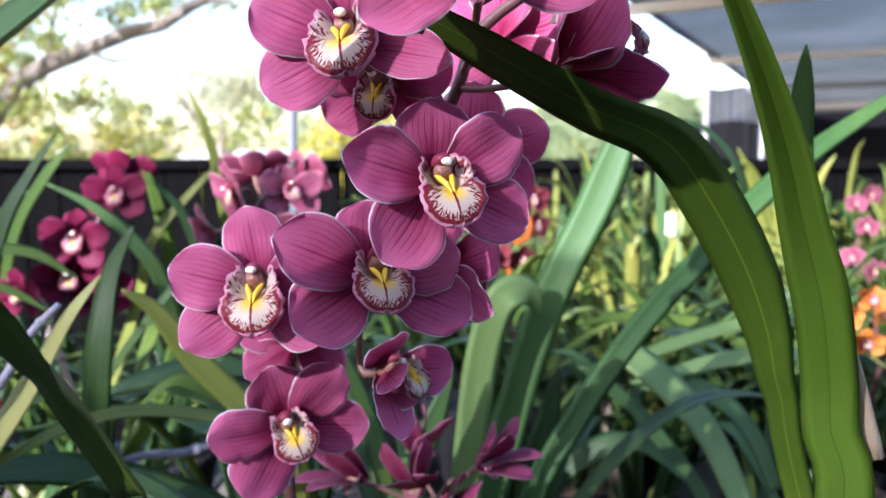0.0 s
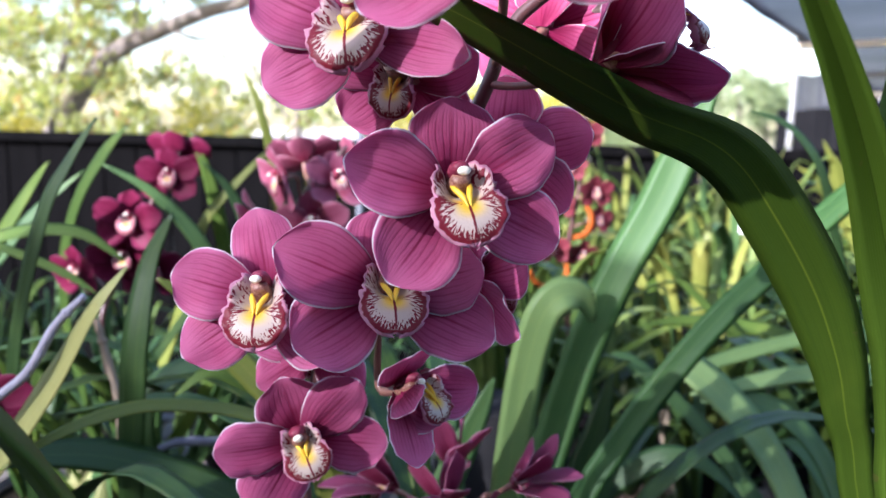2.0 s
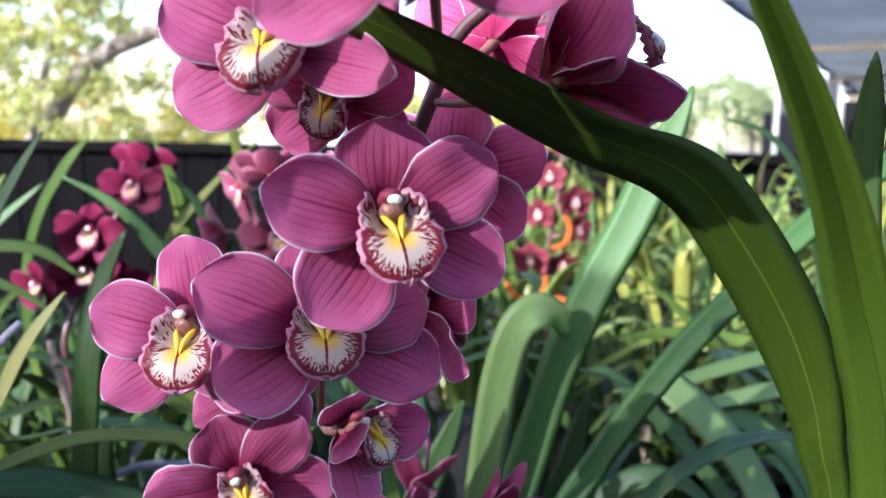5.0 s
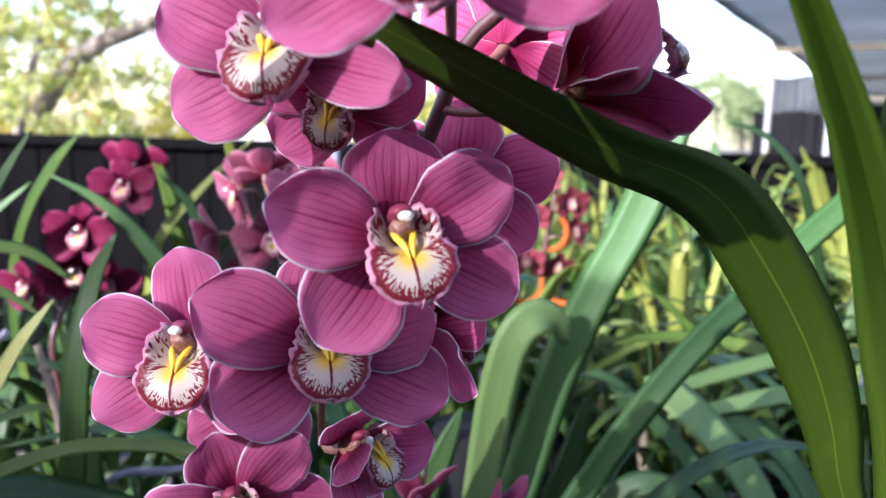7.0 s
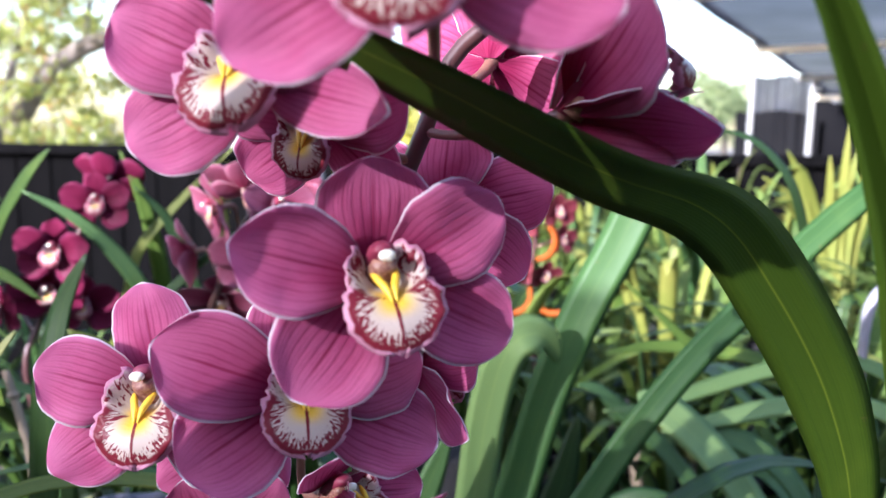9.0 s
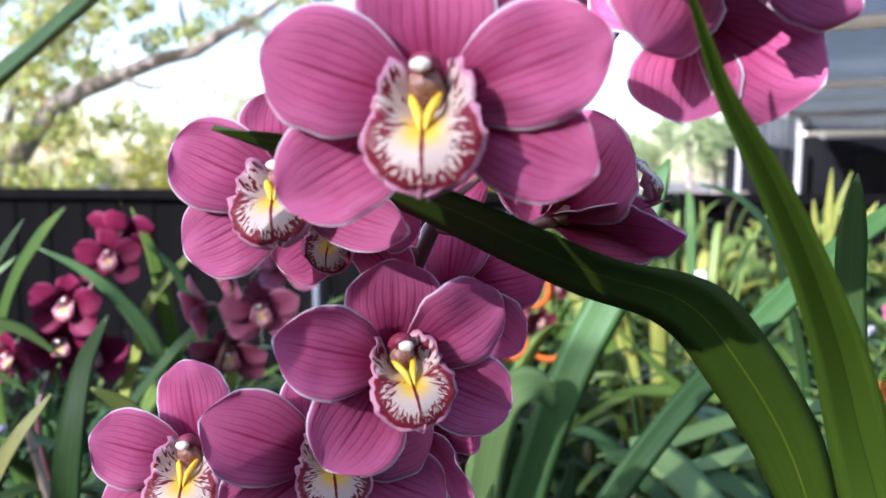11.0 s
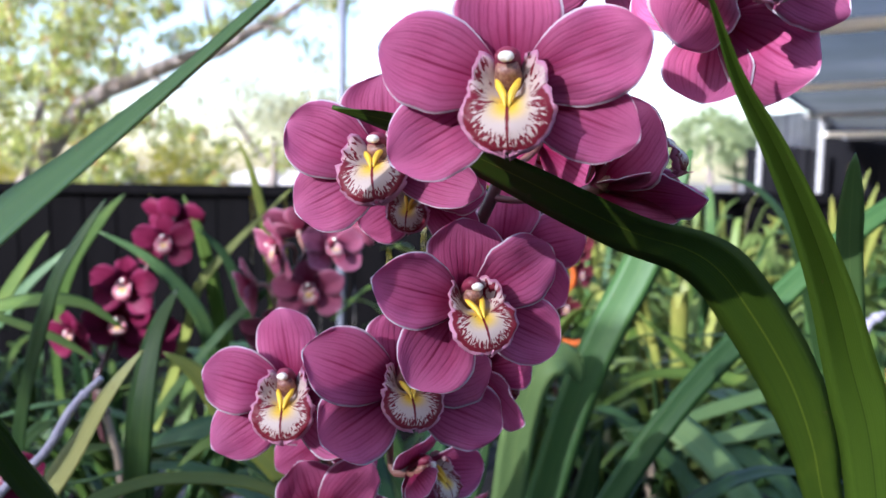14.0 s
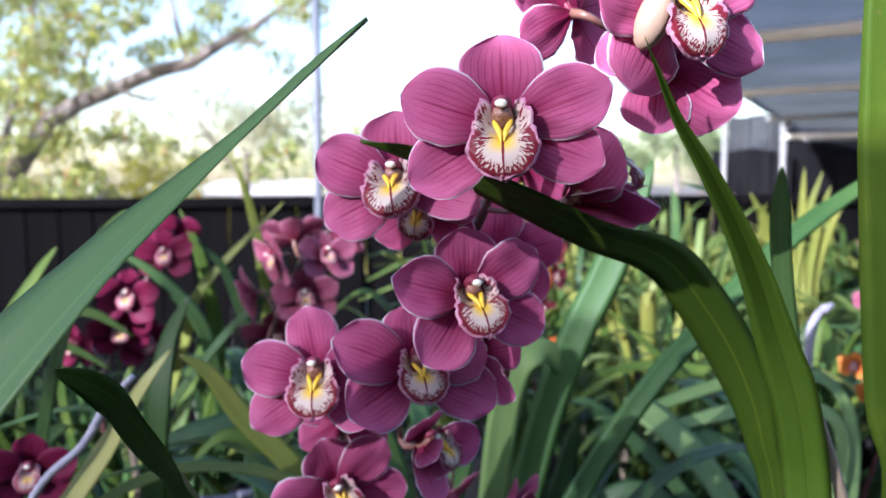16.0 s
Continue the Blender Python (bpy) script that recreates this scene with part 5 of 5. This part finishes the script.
def right_plants():
    plant, add = leafy("leafy_orchid", (0.10, 0.80, BENCH_Z), "orchid with wide upright grey-green leaves", "leafy orchids in front")
    add([(0.0493, 0.7120, 1.1150), (0.0674, 0.7234, 1.1830), (0.0917, 0.7279, 1.2696), (0.1208, 0.7311, 1.3438), (0.1496, 0.7321, 1.4035), (0.1750, 0.7341, 1.4673), (0.1960, 0.7360, 1.5200)], 0.037, (-0.2, -1, 0.3), M_LEAF_BROAD, tip=0.22)
    add([(0.0224, 0.6867, 1.1350), (0.0291, 0.6851, 1.2036), (0.0361, 0.6819, 1.2598), (0.0476, 0.6776, 1.3067), (0.0634, 0.6799, 1.3259), (0.0829, 0.6897, 1.3230), (0.0951, 0.7067, 1.2977)], 0.033, (0.1, -1, 0.35), M_LEAF_PALE, tip=0.25)
    add([(0.0924, 0.7628, 1.0908), (0.1118, 0.7750, 1.1637), (0.1260, 0.7852, 1.2253)], 0.034, (-0.2, -1, 0.3), M_LEAF_DARK, tip=0.5)
    add([(-0.0321, 0.6295, 1.1613), (-0.0070, 0.6368, 1.2209), (0.0080, 0.6417, 1.2607)], 0.026, (0.2, -1, 0.3), M_LEAF_BLUE, tip=0.5)
    plant, add = leafy("leafy_orchid", (0.16, 0.66, BENCH_Z), "orchid with crossing dark green strap leaves", "leafy orchids in front")
    add([(0.0940, 0.6340, 1.1802), (0.1132, 0.6400, 1.2100), (0.1496, 0.6507, 1.2629), (0.1906, 0.6616, 1.3137), (0.2342, 0.6717, 1.3578), (0.2799, 0.6823, 1.4043), (0.3325, 0.6932, 1.4486), (0.3855, 0.7028, 1.4840), (0.4390, 0.7120, 1.5160), (0.4930, 0.7210, 1.5440)], 0.022, (-0.1, -1, 0.45), M_LEAF_BROAD, tip=0.35)
    add([(0.1513, 0.7823, 1.1213), (0.1854, 0.7782, 1.1425), (0.2224, 0.7705, 1.1381), (0.2595, 0.7588, 1.1059)], 0.026, (0.1, -0.8, 0.7), M_LEAF_BLUE, tip=0.5)
    add([(0.2811, 0.6613, 1.1201), (0.2597, 0.6878, 1.1754), (0.2297, 0.7117, 1.2174), (0.1955, 0.7334, 1.2470), (0.1731, 0.7534, 1.2582)], 0.036, (0.3, -0.9, 0.6), M_LEAF_PALE, False, tip=0.15)
    add([(0.3581, 0.7651, 1.0925), (0.3380, 0.7815, 1.1470), (0.3069, 0.7943, 1.1833), (0.2643, 0.8034, 1.2007), (0.2216, 0.8088, 1.1929)], 0.026, (0.3, -0.9, 0.6), M_LEAF_BLUE, False, tip=0.25)
    plant, add = leafy("leafy_orchid", (0.34, 0.74, BENCH_Z), "orchid with spreading bluish leaves", "leafy orchids in front")
    add([(0.3917, 0.8729, 1.2554), (0.3375, 0.8674, 1.2490), (0.2717, 0.8592, 1.2309), (0.2098, 0.8414, 1.2143), (0.1562, 0.8360, 1.2086)], 0.018, (0.0, -0.8, 0.7), M_LEAF_PALE, tip=0.4)
    add([(0.3869, 0.8276, 1.2263), (0.3238, 0.8219, 1.2233), (0.2581, 0.8048, 1.2134), (0.2075, 0.7990, 1.2030)], 0.020, (0.0, -0.8, 0.7), M_LEAF_PALE, tip=0.4)
    add([(0.1990, 0.4000, 1.3860), (0.1900, 0.3920, 1.4220), (0.1830, 0.3850, 1.4600), (0.1790, 0.3770, 1.4860), (0.1760, 0.3700, 1.5040)], 0.0120, (-0.5, -1, 0.2), M_LEAF_MID, tip=0.3)
    add([(0.3770, 0.9090, 1.3727), (0.3507, 0.8964, 1.4406), (0.3122, 0.8890, 1.4815), (0.2667, 0.8772, 1.4964)], 0.018, (0.3, -0.8, 0.6), M_LEAF_DARK, tip=0.6)
    add([(0.3210, 0.9814, 1.2064), (0.2606, 0.9744, 1.2623), (0.1943, 0.9676, 1.3235)], 0.018, (0.3, -0.9, 0.4), M_LEAF, tip=0.6)
    add([(0.3220, 1.0148, 1.2263), (0.2405, 0.9989, 1.2336), (0.1824, 0.9830, 1.2274)], 0.024, (0.0, -0.7, 0.8), M_LEAF, tip=0.6)
    add([(0.2008, 0.9455, 1.1681), (0.1691, 0.9466, 1.1943), (0.1450, 0.9454, 1.2003)], 0.024, (0.0, -0.7, 0.8), M_LEAF_BLUE, tip=0.6)
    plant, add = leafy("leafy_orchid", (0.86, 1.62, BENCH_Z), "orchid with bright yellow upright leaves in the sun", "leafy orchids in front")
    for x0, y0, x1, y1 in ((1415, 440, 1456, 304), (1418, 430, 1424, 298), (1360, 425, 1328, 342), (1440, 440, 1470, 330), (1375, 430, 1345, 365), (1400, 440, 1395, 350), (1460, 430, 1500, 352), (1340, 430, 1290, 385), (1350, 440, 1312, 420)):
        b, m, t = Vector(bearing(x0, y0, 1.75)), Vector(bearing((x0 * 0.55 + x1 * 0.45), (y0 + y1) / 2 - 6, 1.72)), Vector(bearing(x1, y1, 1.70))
        add([b, m, t], 0.019, (-0.5, -1, 0.3), M_LEAF_YELLOW_SUNLIT, tip=0.5)
    bm = bmesh.new()
    tube(bm, [(0.1875, 0.3362, 1.3693), (0.1935, 0.3343, 1.3451), (0.2010, 0.3316, 1.3118)], [0.001, 0.004], 6, 8)
    part("dry_sheath", bm, M_DRY, plant, "withered brown leaf sheath")


left_plants()
right_plants()


def spike(name, label, stem, blooms, petal, look_of, size, seed, pot_at, fold=0.12, tips=None):
    """A flowering plant further back: stem and blooms (place, face)."""
    plant = thing(name, pot_at, label, "orchid plant", "flowering orchids behind")
    pot_part(plant, pot_at, 0.095, 0.18)
    bm = bmesh.new()
    line = [Vector(pot_at) + Vector((0, 0, 0.16))] + [Vector(p) for p in stem]
    tube(bm, line, [0.0045, 0.0025], 8, 24)
    part("flower_stem", bm, M_STEM, plant)
    pts = spline(line, 60)
    for k, (c, face) in enumerate(blooms):
        near = min(pts, key=lambda s: (s - Vector(c) + Vector((0, 0, 0.015))).length)
        flower(plant, c, face, (0.1 * math.sin(seed + k * 2.0), 0, 1), size * (0.92 + 0.16 * ((k * 37 + seed) % 10) / 10), near, seed + k, petal, M_LIP_PALE, tips, fold, False, "", look_of, (0, 0, 0, 0.78, 1.0))
    rnd = random.Random(seed)
    for k in range(7):
        q = rnd.uniform(0, 6.3)
        b = Vector(pot_at) + Vector((0.04 * math.cos(q), 0.04 * math.sin(q), 0.17))
        d = Vector((math.cos(q), math.sin(q), 0))
        bm = leaf_bm([b, b + d * 0.08 + Vector((0, 0, 0.2)), b + d * 0.2 + Vector((0, 0, 0.30)), b + d * 0.34 + Vector((0, 0, 0.28))], 0.026, (-d.x, -d.y, 0.8), 14, seed=seed + k)
        part("leaf", bm, rnd.choice([M_LEAF, M_LEAF_DARK, M_LEAF_BLUE]), plant)


spike("flowering_orchid", "orchid with deep wine-red flowers before the fence", [(-0.4923, 0.9094, 1.1828), (-0.4819, 0.9225, 1.2661), (-0.4356, 0.9307, 1.3652), (-0.4006, 0.9437, 1.4346)],
      [((-0.3935, 0.8996, 1.4062), (0.10, -1, 0.05)), ((-0.4386, 0.8880, 1.3525), (0.0, -1, 0.0)), ((-0.4619, 0.9095, 1.3045), (0.3, -1, -0.3)), ((-0.5339, 0.9303, 1.2800), (-0.3, -1, -0.2)),
       ((-0.4086, 0.9521, 1.4272), (0.1, 0.8, 0.5)), ((-0.4365, 0.9347, 1.2831), (0.3, -0.9, 0.0))], M_PETAL_DARK, "wine", 0.043, 31, (-0.47, 0.98, BENCH_Z))
spike("flowering_orchid", "orchid with dusty rose flowers before the fence", [(-0.2440, 0.8158, 1.2427), (-0.2250, 0.8048, 1.3414), (-0.1960, 0.8008, 1.4022), (-0.1562, 0.8058, 1.4480)],
      [((-0.2136, 0.7713, 1.4150), (-0.7, -0.5, -0.3)), ((-0.1839, 0.7783, 1.3708), (0.15, -1, -0.15)), ((-0.1644, 0.7925, 1.4128), (0.5, -0.6, 0.3)), ((-0.2537, 0.8063, 1.3681), (-0.9, -0.2, -0.3)),
       ((-0.2093, 0.8332, 1.4330), (-0.2, 0.6, 0.7)), ((-0.1580, 0.8545, 1.4313), (0.6, 0.5, 0.5)), ((-0.2301, 0.8227, 1.3175), (0.0, -0.8, -0.5))], M_PETAL_ROSE, "rose", 0.041, 47, (-0.22, 0.88, BENCH_Z))
spike("flowering_orchid", "orchid with dark purple flowers low beside dry stalks", [(-0.4460, 0.5668, 1.2116), (-0.3998, 0.5601, 1.2354), (-0.3849, 0.5630, 1.2648)],
      [((-0.3535, 0.5138, 1.2666), (0.25, -0.95, 0.05)), ((-0.4122, 0.5290, 1.2288), (-0.3, -0.9, 0.0))], M_PETAL_DARK, "wine", 0.040, 53, (-0.44, 0.62, BENCH_Z))
spike("flowering_orchid", "orchid with crumpled mauve flowers on a low spike", [(-0.0109, 0.5645, 1.1243), (-0.0062, 0.5511, 1.1788), (0.0069, 0.5442, 1.2049)],
      [((-0.0205, 0.5242, 1.2061), (-0.1, -0.6, 0.7)), ((-0.0623, 0.5442, 1.2049), (-0.8, -0.3, 0.3)), ((0.0275, 0.5264, 1.2239), (0.7, -0.4, 0.4)), ((-0.0178, 0.5751, 1.2101), (0.2, -0.3, 0.9)), ((0.0025, 0.5231, 1.1970), (0.3, -0.9, 0.1))],
      M_PETAL_FADED, "faded", 0.033, 61, (0.0, 0.62, BENCH_Z), 0.5, dict(D=(0.10, 0.85, 0.3, 0.50, 45), PL=(-0.55, 0.60, 0.8, 0.5, -60), PR=(0.35, 0.75, 0.6, 0.5, 70), SL=(-0.45, -0.55, 0.9, 0.5, 40), SR=(0.55, -0.30, 0.8, 0.5, -50)))
spike("flowering_orchid", "orchid with brick-red flowers on a dense spike", [(0.1155, 1.1382, 1.1481), (0.1004, 1.1363, 1.2833), (0.1142, 1.1352, 1.4066), (0.1175, 1.1392, 1.5020)],
      [((0.1009, 1.1262, 1.4226), (-0.3, -0.9, 0.1)), ((0.1332, 1.1139, 1.3888), (0.4, -0.9, -0.1)), ((0.0872, 1.1175, 1.3709), (-0.5, -0.8, -0.2)), ((0.1397, 1.1187, 1.3488), (0.6, -0.7, 0)), ((0.0779, 1.1075, 1.3075), (-0.3, -0.9, -0.1)),
       ((0.1196, 1.1449, 1.4705), (0.3, -0.9, 0.2)), ((0.1187, 1.1199, 1.2992), (0.4, -0.8, -0.3))], M_PETAL_RED, "brick", 0.027, 71, (0.20, 1.16, BENCH_Z))
spike("flowering_orchid", "orchid with small orange flowers on the bench", [(0.6202, 1.0306, 1.1460), (0.6045, 1.0189, 1.2144), (0.5948, 1.0148, 1.2632)],
      [((0.5775, 0.9843, 1.2611), (-0.2, -0.9, 0.2)), ((0.5904, 0.9820, 1.2423), (0.3, -0.9, 0.0)), ((0.5699, 0.9774, 1.2046), (-0.4, -0.8, -0.2)), ((0.5596, 1.0110, 1.2322), (-0.6, -0.7, 0.1))], M_PETAL_ORANGE, "orange", 0.024, 83, (0.62, 1.12, BENCH_Z))
spike("flowering_orchid", "orchid with pale pink flowers among the far leaves", [(1.0612, 1.8790, 1.1626), (1.0332, 1.8398, 1.2538), (1.0473, 1.8518, 1.3513)],
      [((0.9985, 1.8001, 1.3405), (-0.2, -0.9, 0.2)), ((1.0326, 1.8026, 1.3608), (0.3, -0.9, 0.0)), ((1.0258, 1.7934, 1.2862), (-0.4, -0.8, -0.2)), ((0.8815, 1.5860, 1.2381), (-0.6, -0.7, 0.1)), ((0.9240, 1.5823, 1.2080), (0.2, -0.9, 0.1))],
      M_PETAL_ROSE, "rose", 0.030, 91, (1.0, 1.9, BENCH_Z))


# ---- small things ----
def pot_stack(at, n, r):
    # empty black pots, upside down, one on the other
    t = thing("pot_stack", at, "empty black plastic pots stacked between the plants", "pot stack")
    x, y, z = at
    for k in range(n):
        bm = bmesh.new()
        h, z0 = 0.18, z + 0.122 * k
        prof = [(r * 1.06, 0.0), (r * 1.06, 0.025), (r, 0.027), (r * 0.80, h - 0.006), (r * 0.76, h)]
        rings = [[bm.verts.new((x + a * math.cos(q), y + a * math.sin(q), z0 + b)) for q in [j * math.tau / 20 for j in range(20)]] for a, b in prof]
        for r0, r1 in zip(rings, rings[1:]):
            for j in range(20):
                bm.faces.new((r0[j], r0[(j + 1) % 20], r1[(j + 1) % 20], r1[j]))
        bm.faces.new(rings[-1])
        part("pot", bm, M_POT, t)


pot_stack((0.012, 0.80, BENCH_Z), 3, 0.050)


def curl(at, r, a0, a1, label):
    c = Vector(at)
    pts = [c + Vector((r * math.cos(q), 0.2 * r * math.sin(2 * q), r * math.sin(q))) for q in [a0 + (a1 - a0) * k / 6 for k in range(7)]]
    t = thing("spike_clip", pts[0], label, "plant clip", "orange clips")
    part("ring", tube(bmesh.new(), pts, [0.0035, 0.0045, 0.0035], 8, 16), M_PETAL_ORANGE, t)


curl((0.0695, 1.0528, 1.2848), 0.026, -3.0, 0.3, "curled orange plastic clip on a flower spike")
curl((0.1239, 1.0576, 1.2864), 0.028, -2.6, -0.5, "curled orange plastic clip on a flower spike")
curl((0.1007, 1.0654, 1.3533), 0.025, -1.5, 0.8, "curled orange plastic clip on a flower spike")


def label_stick(at, w, h, turn, label="white plastic plant label stuck in a pot"):
    x, y, z = at
    t = thing("plant_label", at, label, "plant label", "plant labels")
    bm = box(bmesh.new(), (-w / 2, -0.0006, -0.02), (w / 2, 0.0006, h / 2), pose(x, y, z, -8, 3, turn))
    bmesh.ops.bevel(bm, geom=bm.edges[:], offset=0.0003, segments=1, affect="EDGES")
    part("blade", bm, M_TAG, t, smooth=False)


label_stick((0.3823, 1.2460, 1.3410), 0.017, 0.034, 10)


def stalk(name, pts, radii, material, label, nodes=0):
    t = thing(name, pts[-1], label, "dry stalk", "dry stalks")
    bm = bmesh.new()
    tube(bm, pts, radii, 8, 20)
    line = spline(pts, 20)
    for k in range(nodes):
        ellipsoid(bm, line[3 + k * 5], (radii[0] * 1.8, radii[0] * 1.5, radii[0] * 1.5), None, 8, 6)
    part("stalk", bm, material, t)


stalk("dry_stalk", [(-0.2487, 0.4740, 1.3555), (-0.2680, 0.4718, 1.3353), (-0.2869, 0.4686, 1.3042), (-0.3245, 0.4642, 1.2649), (-0.3929, 0.4814, 1.1364)], [0.0022, 0.0032, 0.003, 0.003], M_GREY, "grey dried flower stalk leaning among the leaves", 2)
stalk("dry_stalk", [(-0.3599, 0.6722, 1.2871), (-0.3484, 0.6681, 1.2527), (-0.3368, 0.6633, 1.2133), (-0.3296, 0.6560, 1.1590), (-0.3258, 0.6512, 1.0539)], [0.003, 0.004, 0.006], M_DRY, "brown dried stem sheath standing between leaves", 1)
stalk("dry_stalk", [(-0.2442, 0.7531, 1.1493), (-0.2737, 0.7400, 1.1458), (-0.3137, 0.7266, 1.1472), (-0.3462, 0.7115, 1.1316)], [0.004, 0.005, 0.003], M_GREY, "grey dried stalk lying across the pots", 1)
stalk("dry_stalk", [(0.2215, 0.9935, 1.1377), (0.2271, 0.9867, 1.0879), (0.2361, 0.9855, 1.0047)], [0.006, 0.008, 0.008], M_DRY, "pale papery dried stem sheath", 1)
stalk("dry_stalk", [(0.4652, 0.8932, 1.3397), (0.4410, 0.8815, 1.3273), (0.4316, 0.8782, 1.2918), (0.4392, 0.8912, 1.2076)], [0.004, 0.006, 0.004], M_GREY, "pale curled dried stalk", 1)
